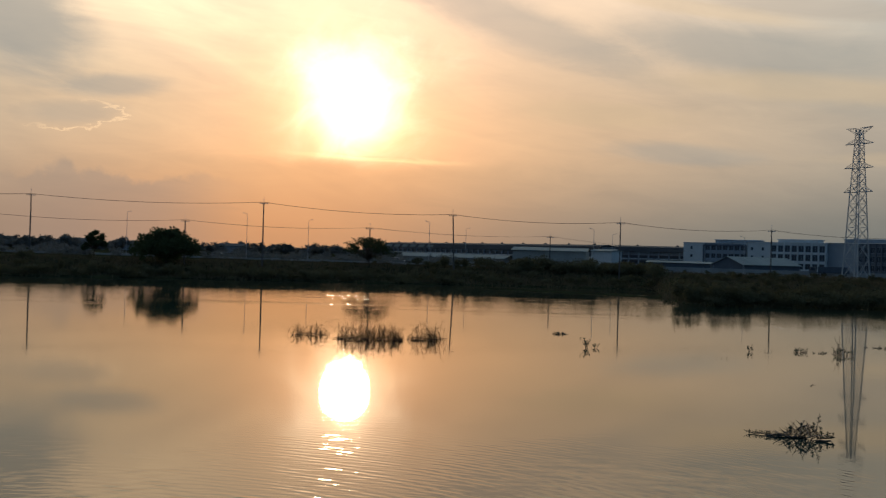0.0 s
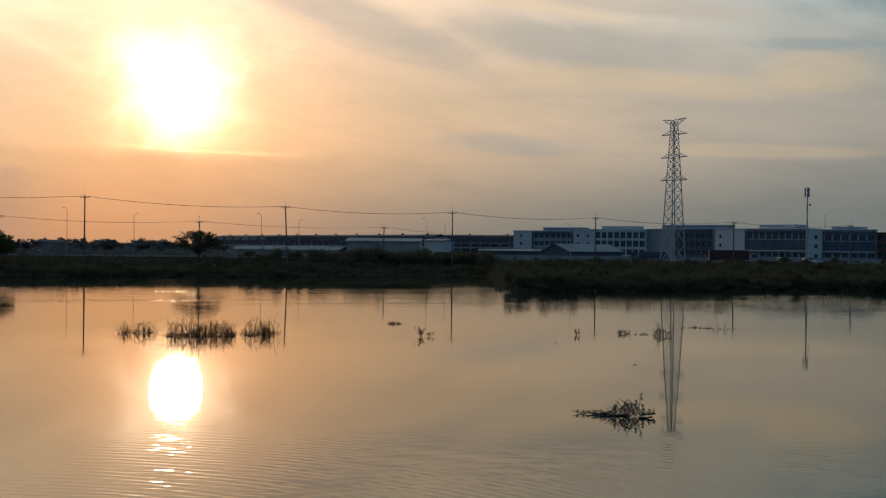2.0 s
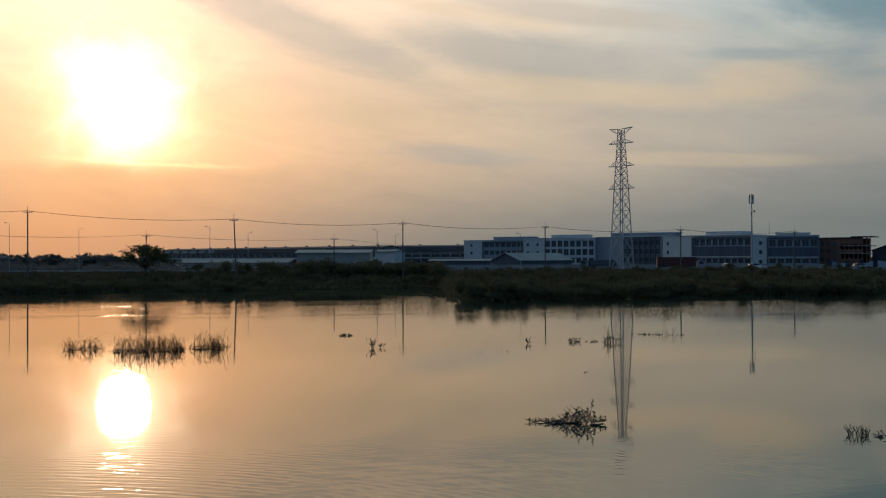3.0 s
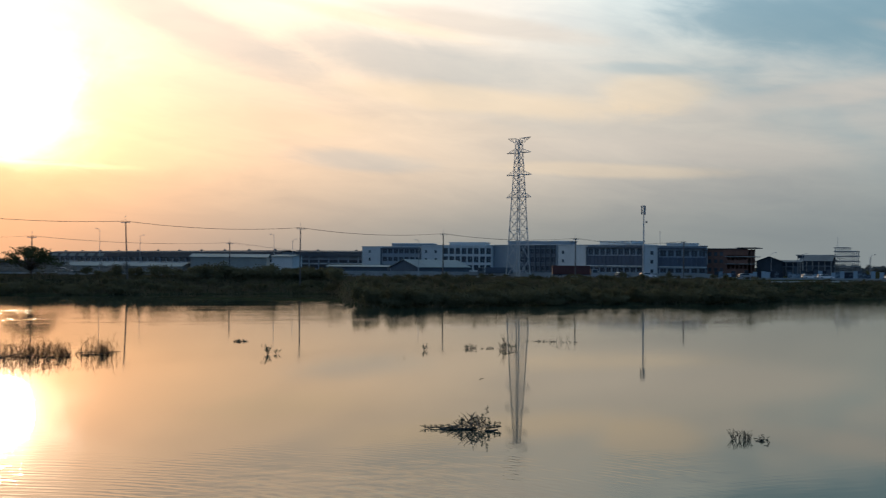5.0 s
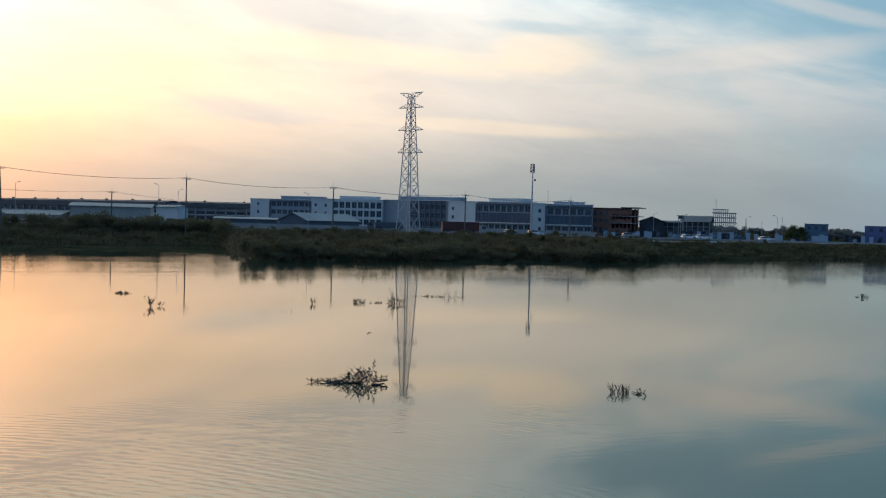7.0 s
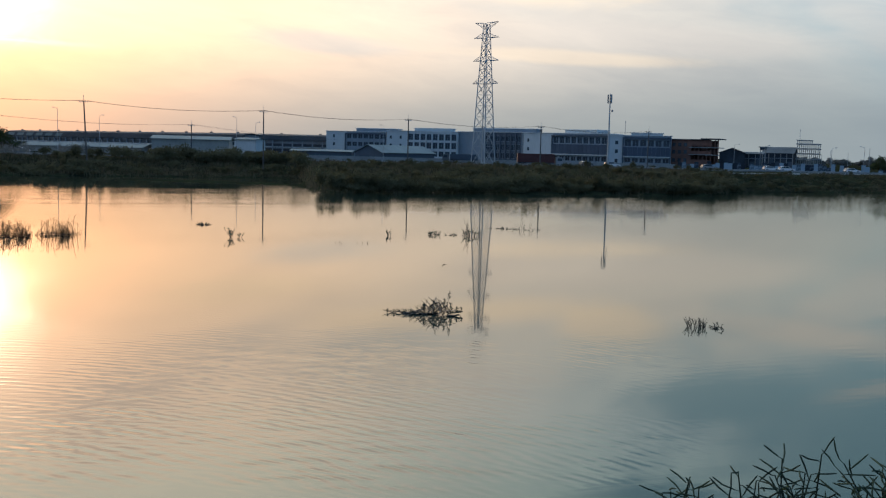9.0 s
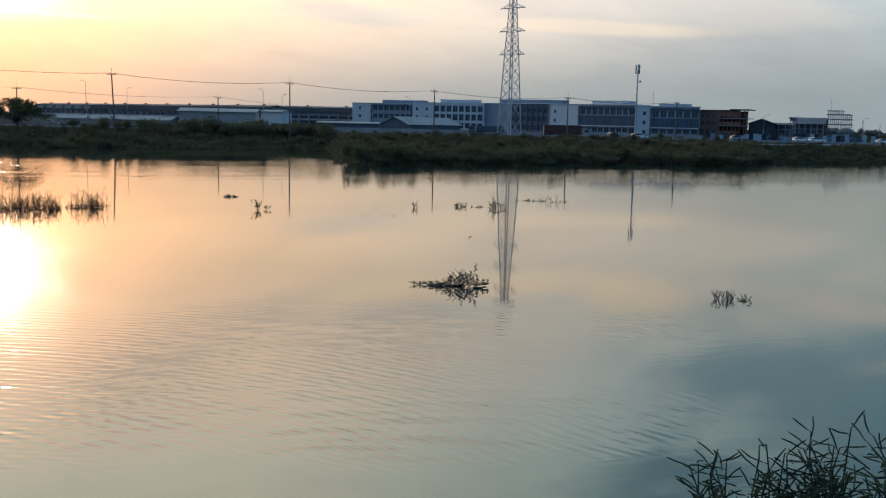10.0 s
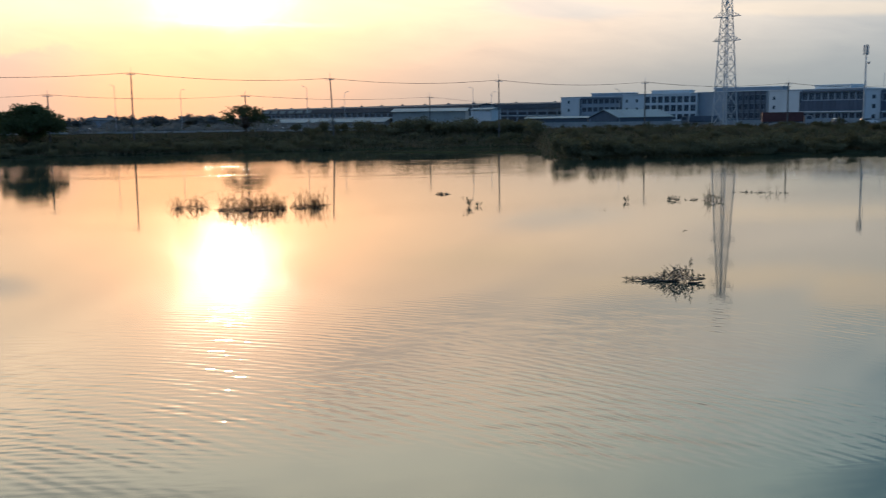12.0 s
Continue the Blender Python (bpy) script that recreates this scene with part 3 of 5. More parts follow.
def tree_meshes(seed, height, spread, clumps, leaves, size, trunk_share=0.3, flat_top=False, droop=0.3, leaf_mat=None):
    r = random.Random(seed)
    wood, crown = Shape(), Shape()
    trunk = [Vector((0, 0, -0.3))]
    for i in range(1, 5):
        trunk.append(Vector((r.uniform(-0.04, 0.04) * height, r.uniform(-0.04, 0.04) * height, height * trunk_share * i / 4)))
    wood.path(trunk, height * 0.035, height * 0.024, 8)
    top = trunk[-1]
    for c in range(clumps):
        a = 2.4 * c + r.uniform(-0.5, 0.5)
        k = math.sqrt((c + 0.5) / clumps)
        rise = (0.93 - 0.55 * k * k) if not flat_top else (0.93 - 0.47 * k * k)
        z = height * (rise + r.uniform(-0.10, 0.06)) if c % 3 or flat_top else height * (0.25 + 0.4 * r.random())
        p = Vector((math.cos(a) * spread * k * r.uniform(0.75, 1.05), math.sin(a) * spread * k * r.uniform(0.75, 1.05), max(z, height * 0.15)))
        mid = top.lerp(p, 0.5) + Vector((0, 0, height * 0.05))
        wood.path([top, mid, p], height * 0.014, height * 0.004, 5)
        q = spread * r.uniform(0.20, 0.34)
        leaf_cloud(crown, p, (q, q, q * (0.5 if flat_top else 0.75)), leaves // clumps, size, r, droop)
    return wood.mesh("trunk", BARK, True), crown.mesh("crown", leaf_mat or LEAF)


def plant_tree(meshes, place, turn, label, group=""):
    t = thing("tree", label, "tree", group, where=pose(*place, 0, 0, turn))
    part("trunk", meshes[0], None, t)
    part("crown", meshes[1], None, t)
    return t


def ground_at(az, d):
    p = at(az, d)
    p.z = float(land_height(p.x, p.y))
    return p


plant_tree(tree_meshes(1, 8.0, 7.4, 42, 10500, 0.36, 0.16), ground_at(-15.5, 238), 0, "broad dark round-crowned tree on the far bank")
plant_tree(tree_meshes(2, 6.8, 3.2, 18, 2600, 0.34, 0.3), ground_at(-19.25, 262), 40, "small dark tree with a pointed crown behind the bank")
plant_tree(tree_meshes(12, 7.1, 6.2, 30, 2900, 0.30, 0.2, flat_top=True), ground_at(-4.25, 250), 80, "flat-topped spreading tree beside the road")
plant_tree(tree_meshes(4, 5.2, 3.6, 18, 2200, 0.34, 0.35), ground_at(44.0, 318), 10, "low dark tree beside blue site cabins")

FAR_TREES = [tree_meshes(20 + i, 6.8, 5.0, 14, 900, 0.75, 0.1, leaf_mat=HAZY_LEAF) for i in range(3)]
r_far = random.Random(11)
far_spots = [(-34 + 31.0 * (i + r_far.uniform(-0.4, 0.4)) / 80, r_far.uniform(430, 640)) for i in range(80)]
far_spots += [(37.5 + 19.5 * (i + r_far.uniform(-0.4, 0.4)) / 26, r_far.uniform(520, 660)) for i in range(26)]
for az_t, d_t in far_spots + [(46.0, 420), (46.8, 430), (47.2, 425), (49.5, 430), (51, 420)]:
    t = plant_tree(FAR_TREES[r_far.randrange(3)], ground_at(az_t, d_t), r_far.uniform(0, 360), "hazy dark tree in the distant treeline", "distant trees")
    t.scale = (1.0, 1.0, r_far.uniform(0.5, 0.9))


def bush_mesh(seed, wide, high, leaves, size):
    r = random.Random(seed)
    s = Shape()
    for i in range(7):
        a = r.uniform(0, 6.28)
        tip = Vector((math.cos(a) * wide * 0.35, math.sin(a) * wide * 0.35, high * r.uniform(0.5, 0.9)))
        s.path([Vector((0, 0, -0.3)), tip * 0.5 + Vector((0, 0, high * 0.1)), tip], 0.04, 0.012, 3)
        leaf_cloud(s, tip * 0.9, (wide * 0.32, wide * 0.32, high * 0.32), leaves // 7, size, r, 0.2)
    return s.mesh("bush", BUSH_LEAF)


BUSHES = [bush_mesh(40 + i, w, h, 520, 0.20) for i, (w, h) in enumerate(((2.6, 2.0), (3.4, 1.8), (2.2, 2.6), (4.0, 2.2), (3.0, 1.3)))]
r_bush = random.Random(5)


def scatter_bushes(az0, az1, back0, back1, count, s0, s1, label, group="bushes on the far bank"):
    for i in range(count):
        az = az0 + (az1 - az0) * (i + r_bush.uniform(0, 1)) / count
        p = ground_at(az, float(shore_at(az)) + r_bush.uniform(back0, back1))
        b = tagged(new("bush", BUSHES[r_bush.randrange(5)]), label, "bush", group)
        k = r_bush.uniform(s0, s1)
        b.matrix_basis = pose(p.x, p.y, p.z, 0, 0, r_bush.uniform(0, 360)) @ Matrix.Diagonal((k, k, k * r_bush.uniform(0.8, 1.15), 1))


scatter_bushes(-34, 12, 2, 17, 90, 0.5, 0.9, "dark leafy bush on the grassy far bank")
scatter_bushes(-34, 2, 22, 36, 50, 0.3, 0.5, "dark bush along the top of the far bank")
scatter_bushes(-1.5, 12, 22, 36, 34, 0.8, 1.35, "tall dark bush along the top of the far bank")
scatter_bushes(13.5, 21, 1, 8, 28, 0.9, 1.4, "big rounded dark bush at the water's edge")
scatter_bushes(20, 35.6, 1, 9, 52, 0.9, 1.4, "dense dark bush at the water's edge")
scatter_bushes(4, 12.4, 22, 33, 16, 1.5, 2.1, "tall dark rounded bush hiding the sheds behind the bank")
scatter_bushes(34.8, 36.6, 1, 6, 5, 0.9, 1.3, "rounded dark bush where the bank turns")
scatter_bushes(36, 60, 1, 6, 36, 0.4, 0.75, "low dark bush on the road bank")


def make_undergrowth():
    """Low bushes grown together behind the water's edge."""
    src = []
    for me in BUSHES:
        v = np.empty(len(me.vertices) * 3)
        me.vertices.foreach_get("co", v)
        src.append((v.reshape(-1, 3), [tuple(p.vertices) for p in me.polygons]))
    r = random.Random(31)
    pts, faces = [], []
    for az0, az1, b0, b1, count, s0, s1 in ((13.4, 36, 9, 78, 190, 0.6, 1.0), (13.4, 22, 78, 100, 10, 0.5, 0.8), (36, 60, 1, 30, 260, 0.3, 0.55), (-34, 12, 6, 26, 60, 0.4, 0.7), (-34, 0.5, 0.5, 7, 120, 0.6, 1.0), (13.7, 35.8, 0, 4, 70, 0.6, 0.9)):
        for i in range(count):
            az = az0 + (az1 - az0) * (i + r.random()) / count
            back = r.uniform(b0, min(b1, np.interp(az, [a for a, _ in EDGE], [q for _, q in EDGE]) - float(shore_at(az)) - 3) if az > 36 else b1)
            p = ground_at(az, float(shore_at(az)) + back)
            v, f = src[r.randrange(5)]
            a, k = r.uniform(0, 6.28), r.uniform(s0, s1) * (1 - 0.25 * min(1, back / 75) if 12 < az < 36 else 1)
            turn = np.array([[math.cos(a), math.sin(a), 0], [-math.sin(a), math.cos(a), 0], [0, 0, r.uniform(0.8, 1.1)]]) * k
            base = sum(len(q) for q in pts)
            pts.append(v @ turn + np.array(p))
            faces += [tuple(j + base for j in q) for q in f]
    me = bpy.data.meshes.new("undergrowth")
    me.from_pydata(np.concatenate(pts).tolist(), [], faces)
    me.materials.append(BUSH_LEAF)
    tagged(new("undergrowth", me), "low dark bushes grown together over the far bank", "undergrowth", kind="stuff")


make_undergrowth()


def make_scrub():
    """Scrub on the waste land behind the road, too far off to tell bush from bush."""
    r, s = random.Random(23), Shape()
    for i in range(170):
        az, d = -36 + 39 * r.random(), r.uniform(272, 350)
        p = ground_at(az, d)
        w, h = r.uniform(1.5, 3.2), r.uniform(1.2, 3.0)
        for k in range(5):
            q = p + Vector((r.uniform(-w, w), r.uniform(-w, w), h * r.uniform(0.2, 0.75)))
            leaf_cloud(s, q, (w * 0.45, w * 0.45, h * 0.35), 45, 0.30, r, 0.2)
    tagged(new("scrub", s.mesh("scrub", HAZY_LEAF)), "scrubby dark bushes on the waste land behind the road", "scrub", kind="stuff")


make_scrub()


def make_grass():
    """Grass and low weeds over the far bank."""
    r = np.random.RandomState(3)
    n = 90000
    az = r.uniform(-36, 62, n)
    wide = np.interp(az, [a for a, _ in BANK_WIDTH], [w for _, w in BANK_WIDTH])
    d = shore_at(az) + r.uniform(-1.5, 1, n) + (wide + 8) * r.uniform(0, 1, n)
    x, y = d * np.sin(np.radians(az)), d * np.cos(np.radians(az))
    z = land_height(x, y)
    keep = (z > -0.1) & ((az < 36) | (d < np.interp(az, [a for a, _ in EDGE], [q for _, q in EDGE]) - 0.8)) & ((az > 12) | (d < shore_at(az) + wide - 1))
    x, y, z = x[keep], y[keep], z[keep]
    n = len(x)
    tuft = 0.5 + 0.5 * np.sin(x * 0.35 + np.sin(y * 0.3) * 2) * np.sin(y * 0.27 + 1)
    high = r.uniform(0.35, 0.9, n) * (0.6 + 0.8 * tuft) * np.where(az[keep] > 34, 0.45, 0.9)
    turn, w = r.uniform(0, np.pi, n), r.uniform(0.05, 0.16, n)
    lean = r.normal(0, 0.25, (n, 2)) * high[:, None]
    pts = np.empty((n, 3, 3))
    pts[:, 0] = np.stack([x - np.cos(turn) * w, y - np.sin(turn) * w, z - 0.1], 1)
    pts[:, 1] = np.stack([x + np.cos(turn) * w, y + np.sin(turn) * w, z - 0.1], 1)
    pts[:, 2] = np.stack([x + lean[:, 0], y + lean[:, 1], z + high], 1)
    me = bpy.data.meshes.new("grass")
    me.from_pydata(pts.reshape(-1, 3).tolist(), [], np.arange(n * 3).reshape(-1, 3).tolist())
    me.materials.append(GRASS)
    tagged(new("grass", me), "rough dark green grass and weeds on the far bank", "grass", kind="stuff")


make_grass()


# ---- power line, lamps, pylon, mast ----
def power_pole(height, label):
    t = thing("utility_pole", label, "utility pole", "poles of the power line")
    s = Shape()
    s.rod((0, 0, -0.75), (0, 0, height), 0.20, 0.13, 8)
    part("shaft", s, POLE_CONCRETE, t, smooth=False)
    c = Shape()
    c.box(-1.0, -0.06, height - 0.25, 1.0, 0.06, height - 0.12)
    part("crossarm", c, STEEL, t, "steel crossarm")
    tip = Shape()
    tip.rod((0, 0, height), (0, 0, height + 1.4), 0.05, 0.03, 5)
    part("lightning_rod", tip, STEEL, t)
    for x in (-0.9, -0.35, 0.35, 0.9):
        i = Shape()
        i.rod((x, 0, height - 0.12), (x, 0, height + 0.04), 0.05, 0.05, 6)
        i.rod((x, 0, height + 0.04), (x, 0, height + 0.10), 0.085, 0.085, 6)
        i.rod((x, 0, height + 0.10), (x, 0, height + 0.18), 0.05, 0.04, 6)
        part("insulator", i, POLE_CONCRETE, t)
    return t


def wire_span(a, b, sag, label, offsets, radius):
    cu = bpy.data.curves.new("overhead_cable", "CURVE")
    cu.dimensions, cu.bevel_depth, cu.bevel_resolution = "3D", radius, 1
    side = Vector((b.y - a.y, a.x - b.x, 0)).normalized()
    for off, dz in offsets:
        sp = cu.splines.new("POLY")
        sp.points.add(16)
        for i in range(17):
            k = i / 16
            p = a.lerp(b, k) + side * off + Vector((0, 0, dz - sag * 4 * k * (1 - k)))
            sp.points[i].co = (*p, 1)
    cu.materials.append(CABLE)
    tagged(new("overhead_cable", cu), label, "power cable", "spans of the power line")


# compass angle of each pole, and the angle of its top over eye level
FRONT_POLES = [(-36.0, 2.30), (-22.5, 2.47), (-10.25, 2.53), (0.52, 2.18), (10.05, 1.98), (18.2, 1.73), (25.75, 1.52), (31.75, 1.36)]
tops = []
for az_p, up_p in FRONT_POLES:
    x_p = 237 / (1 / math.tan(radians(az_p)) - 0.05) if abs(az_p) > 0.01 else 0
    spot = Vector((x_p, 237 + 0.05 * x_p, 0))
    spot.z = float(land_height(spot.x, spot.y))
    z_top = EYE + spot.xy.length * math.tan(radians(up_p))
    pole = power_pole(z_top - spot.z, "grey concrete power pole with a steel crossarm on the far bank")
    lean = 2.4 if az_p == 0.52 else 0.0  # one old pole stands askew
    pole.matrix_basis = pose(spot.x + (z_top - spot.z) * math.tan(radians(lean)), spot.y, spot.z, 0, 0, 12) @ pose(0, 0, 0, 0, -lean, 0)
    tops.append(Vector((spot.x, spot.y, z_top)))
    for k in range(3):
        foot = ground_at(az_p + r_bush.uniform(-0.5, 0.5), spot.xy.length - r_bush.uniform(2, 7))
        b = tagged(new("bush", BUSHES[r_bush.randrange(5)]), "dark leafy bush at the foot of a power pole", "bush", "bushes on the far bank")
        b.matrix_basis = pose(*foot, 0, 0, r_bush.uniform(0, 360)) @ Matrix.Scale(r_bush.uniform(0.6, 0.9) if az_p < 12 else r_bush.uniform(0.4, 0.6), 4)
for a_top, b_top in zip(tops, tops[1:]):
    wire_span(a_top, b_top, 1.0, "black overhead cables sagging between power poles", ((-0.9, 0.15), (0.9, 0.15)), 0.027)
BACK_POLES = [(-25.5, 236, 12.9), (-14.52, 240, 12.8), (-4.21, 254, 12.7), (6.12, 282, 12.35)]
back_tops = []
for az_p, d_p, z_p in BACK_POLES:
    spot = ground_at(az_p, d_p)
    pole = power_pole(z_p - spot.z, "grey concrete power pole behind the road")
    pole.matrix_basis = pose(*spot, 0, 0, 12)
    back_tops.append(Vector((spot.x, spot.y, z_p)))
back_tops.append(at(14.6, 470, 11.0))
for a_top, b_top in zip(back_tops, back_tops[1:]):
    wire_span(a_top, b_top, 0.9, "thin black overhead cables behind the road", ((-0.9, 0.15), (0.9, 0.15)), 0.021)


def street_lamp(height, arm):
    t = thing("street_lamp", "grey steel street lamp with a single arm beside the road", "street lamp", "street lamps along the road")
    s = Shape()
    s.rod((0, 0, -0.3), (0, 0, height), 0.07, 0.045, 8)
    part("pole", s, STEEL, t)
    a = Shape()
    a.path([Vector((0, 0, height)), Vector((arm * 0.35, 0, height + 0.25)), Vector((arm, 0, height + 0.4))], 0.04, 0.03, 6)
    part("arm", a, STEEL, t)
    h = Shape()
    h.prism([(arm, height + 0.36), (arm * 1.55, height + 0.42), (arm * 1.55, height + 0.48), (arm, height + 0.50)], -0.13, 0.13)
    head = part("lamp_head", h, STEEL, t)
    g = Shape()
    g.box(min(arm * 1.05, arm * 1.5), -0.12, height + 0.30, max(arm * 1.05, arm * 1.5), 0.12, height + 0.345)
    part("lens", g, LAMP_GLASS, head)
    return t


for az_l, up_l, d_l, arm_l in ((-11.14, 1.93, 262, -0.75), (-0.80, 1.80, 260, -0.75), (8.58, 1.63, 258, -0.75), (16.8, 1.40, 262, -0.75), (-17.6, 1.79, 288, 0.75), (-7.70, 1.67, 284, 0.75), (1.30, 1.48, 280, 0.75), (9.62, 1.36, 278, 0.75),
                              (36.4, 0.80, 330, 1.2), (38.0, 0.76, 335, 1.2), (41.4, 0.72, 340, 1.2), (43.0, 0.80, 330, -1.2)):
    spot = ground_at(az_l, d_l)
    lamp = street_lamp(EYE + d_l * math.tan(radians(up_l)) - 0.45 - spot.z, arm_l)
    lamp.matrix_basis = pose(*spot, 0, 0, 0)


def pylon():
    d, az = 262.0, 22.5
    t = thing("lattice_pylon", "tall galvanised steel lattice pylon with four crossarms behind the bank", "pylon", where=pose(*at(az, d, LAND), 0, 0, -60.5))

    def half(z):
        """Half the width of the tower's body at a height."""
        return float(np.interp(z, (0, 9.5, 21, 26.6, 32.4, 36.2), (2.25, 1.78, 1.30, 1.02, 0.76, 0.60)))

    levels = [0, 4.9, 9.5, 12.5, 15.4, 18.2, 21.0, 22.9, 24.75, 26.6, 28.55, 30.5, 32.4, 34.3, 36.2]
    corners = ((-1, -1), (1, -1), (1, 1), (-1, 1))
    for cx, cy in corners:
        s = Shape()
        s.path([(cx * half(a), cy * half(a), a) for a in levels], 0.15, 0.09, 4)
        part("leg", s, STEEL, t)
    for i in range(4):
        (ax, ay), (bx, by) = corners[i], corners[(i + 1) % 4]
        s = Shape()
        for a, b in zip(levels, levels[1:]):
            ha, hb = half(a), half(b)
            s.rod((ax * ha, ay * ha, a), (bx * hb, by * hb, b), 0.055, None, 4)
            s.rod((bx * ha, by * ha, a), (ax * hb, ay * hb, b), 0.055, None, 4)
            s.rod((ax * hb, ay * hb, b), (bx * hb, by * hb, b), 0.045, None, 4)
        part("bracing", s, STEEL, t)
    for z, reach, up in ((36.5, 3.8, 0.0), (32.8, 4.05, 1.1), (26.95, 4.15, 1.2), (21.1, 4.15, 1.3)):
        for side in (-1, 1):
            s = Shape()
            h = half(z)
            tip = (side * reach, 0, z + (0.25 if up == 0 else 0))
            for y in (-h, h):
                s.rod((side * h, y, z), tip, 0.09, None, 4)
                s.rod((side * h, y, z + (up or -1.4)), tip, 0.045, None, 4)
            for k in (0.3, 0.6):
                p = Vector((side * h, -h, z)).lerp(Vector(tip), k)
                q = Vector((side * h, h, z)).lerp(Vector(tip), k)
                u = Vector((side * h, -h, z + (up or -1.4))).lerp(Vector(tip), k)
                w = Vector((side * h, h, z + (up or -1.4))).lerp(Vector(tip), k)
                for m1, m2 in ((p, q), (p, u), (q, w), (u, w)):
                    s.rod(m1, m2, 0.03, None, 4)
            part("crossarm", s, STEEL, t)


pylon()


def phone_mast():
    spot = at(29.55, 276, LAND)
    t = thing("phone_mast", "slim grey phone mast with panel antennas on top", "phone mast", where=pose(*spot))
    h = 20.0
    s = Shape()
    s.rod((0, 0, -0.3), (0, 0, h * 0.5), 0.28, 0.22, 10)
    s.rod((0, 0, h * 0.5), (0, 0, h), 0.20, 0.13, 10)
    part("mast", s, STEEL, t)
    for a in range(3):
        c, n = math.cos(radians(a * 120 + 20)), math.sin(radians(a * 120 + 20))
        for z in (h - 2.2, h - 0.6):
            k = Shape()
            k.rod((0, 0, z), (c * 0.5, n * 0.5, z), 0.05, None, 4)
            part("bracket", k, STEEL, t)
        p = Shape()
        x, y = c * 0.55, n * 0.55
        p.box(x - 0.16, y - 0.12, h - 2.6, x + 0.16, y + 0.12, h - 0.2)
        part("antenna", p, SILVER_PAINT, t)
    d = Shape()
    d.rod((0.3, -0.3, h - 4.6), (0.75, -0.5, h - 4.6), 0.28, 0.28, 10)
    part("dish", d, SILVER_PAINT, t)


phone_mast()


def thin_mast(az, d, up):
    spot = at(az, d, LAND)
    t = thing("pole", "slim grey steel mast among distant buildings", "pole", "distant masts", where=pose(*spot))
    h = EYE + d * math.tan(radians(up)) - LAND
    s = Shape()
    s.rod((0, 0, -0.3), (0, 0, h), 0.13, 0.07, 6)
    part("shaft", s, STEEL, t)
    c = Shape()
    c.rod((-0.35, 0, h - 0.5), (0.35, 0, h - 0.5), 0.05, None, 5)
    part("crossbar", c, STEEL, t)


for az_m, d_m, up_m in ((30.45, 420, 1.95), (39.75, 440, 1.65), (41.35, 430, 0.62), (43.25, 440, 0.74), (42.2, 500, 0.45), (40.9, 470, 0.35)):
    thin_mast(az_m, d_m, up_m)


# ---- buildings ----
def block(name, label, az0, d0, az1, d1, top, depth, wall, bays, floors, win_z, parapet=None, fins=0.0, side_panel=None, bay_mat=None):
    """A flat-roofed block: walls with openings of real depth, panes set back in them, and a parapet."""
    where, length = facing(at(az0, d0), at(az1, d1), LAND)
    h = top - LAND
    t = thing(name, label, "building", where=where)
    lo, hi = bays
    w = Shape()
    # front wall as piers and bands, so that openings go through it
    n = max(1, round((hi - lo) * length / 2.7))
    x0, x1 = lo * length, hi * length
    step = (x1 - x0) / n
    zs = list(win_z)
    w.box(0, 0, 0, x0, 0.4, h)
    w.box(x1, 0, 0, length, 0.4, h)
    whole, w = w, Shape()
    for i in range(n + 1):
        x = x0 + i * step
        w.box(max(x - 0.28, x0), -fins, 0, min(x + 0.28, x1), 0.4, h)
    for i in range(n):
        xa, xb = x0 + i * step + 0.28, x0 + (i + 1) * step - 0.28
        z = 0
        for a, b in zs:
            w.box(xa, 0.003, z, xb, 0.397, a)
            z = b
        w.box(xa, 0.003, z, xb, 0.397, h)
    part("window_bay", w, bay_mat or wall, t)
    w = whole
    w.box(0, 0.4, 0, 0.4, depth, h)
    w.box(length - 0.4, 0.4, 0, length, depth, h)
    w.box(0.4, depth - 0.4, 0, length - 0.4, depth, h)
    body = part("wall", w, wall, t)
    r = Shape()
    r.box(0.4, 0.4, h - 0.7, length - 0.4, depth - 0.4, h - 0.3)
    r.box(-0.25, -0.25, h, length + 0.25, depth + 0.25, h + 0.25)
    part("roof", r, COPING if parapet is None else parapet, t, "pale roof slab")
    pane = Shape()
    pane.box(0, 0, 0, step - 0.56, 0.05, 1)
    me = pane.mesh("pane", GLASS)
    bars, wide = Shape(), step - 0.56
    for x in (0, wide * 0.5 - 0.04, wide - 0.08):
        bars.box(x, -0.06, 0.05, x + 0.08, -0.003, 0.95)
    for z in (0, 0.95):
        bars.box(0, -0.06, z, wide, -0.003, z + 0.05)
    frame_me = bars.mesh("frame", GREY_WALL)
    for i in range(n):
        for a, b in zs:
            p = part("window", me, None, t)
            p.matrix_basis = pose(x0 + i * step + 0.28, 0.30, a) @ Matrix.Diagonal((1, 1, b - a, 1))
            part("frame", frame_me, None, p)
    if bay_mat is GREY_WALL:
        for xa, za, xb, zb in ((x0 - 0.6, 0.3, x0 - 0.05, h - 1.1), (x1 - 0.05, 0.3, x1 + 0.35, h - 1.1), (x0 - 0.6, h - 1.097, x1 + 0.35, h - 0.55)):
            e = Shape()
            e.box(xa, -0.55, za, xb, -0.103, zb)
            part("bay_surround", e, DARK_WALL, t)
    if side_panel:
        for k, (xa, za, xb, zb) in enumerate(side_panel):
            m = round((xb - xa) * length / 1.8)
            wide = (xb - xa) * length / m
            for i in range(m):
                f = Shape()
                x = xa * length + i * wide
                f.box(x + 0.05, -0.42, za, x + wide - 0.05, -fins - 0.003, zb)
                part("cladding", f, CLADDING, t)
            s = Shape()
            s.box(xa * length, -0.7, za - 0.45, xb * length, -fins - 0.003, za - 0.05)
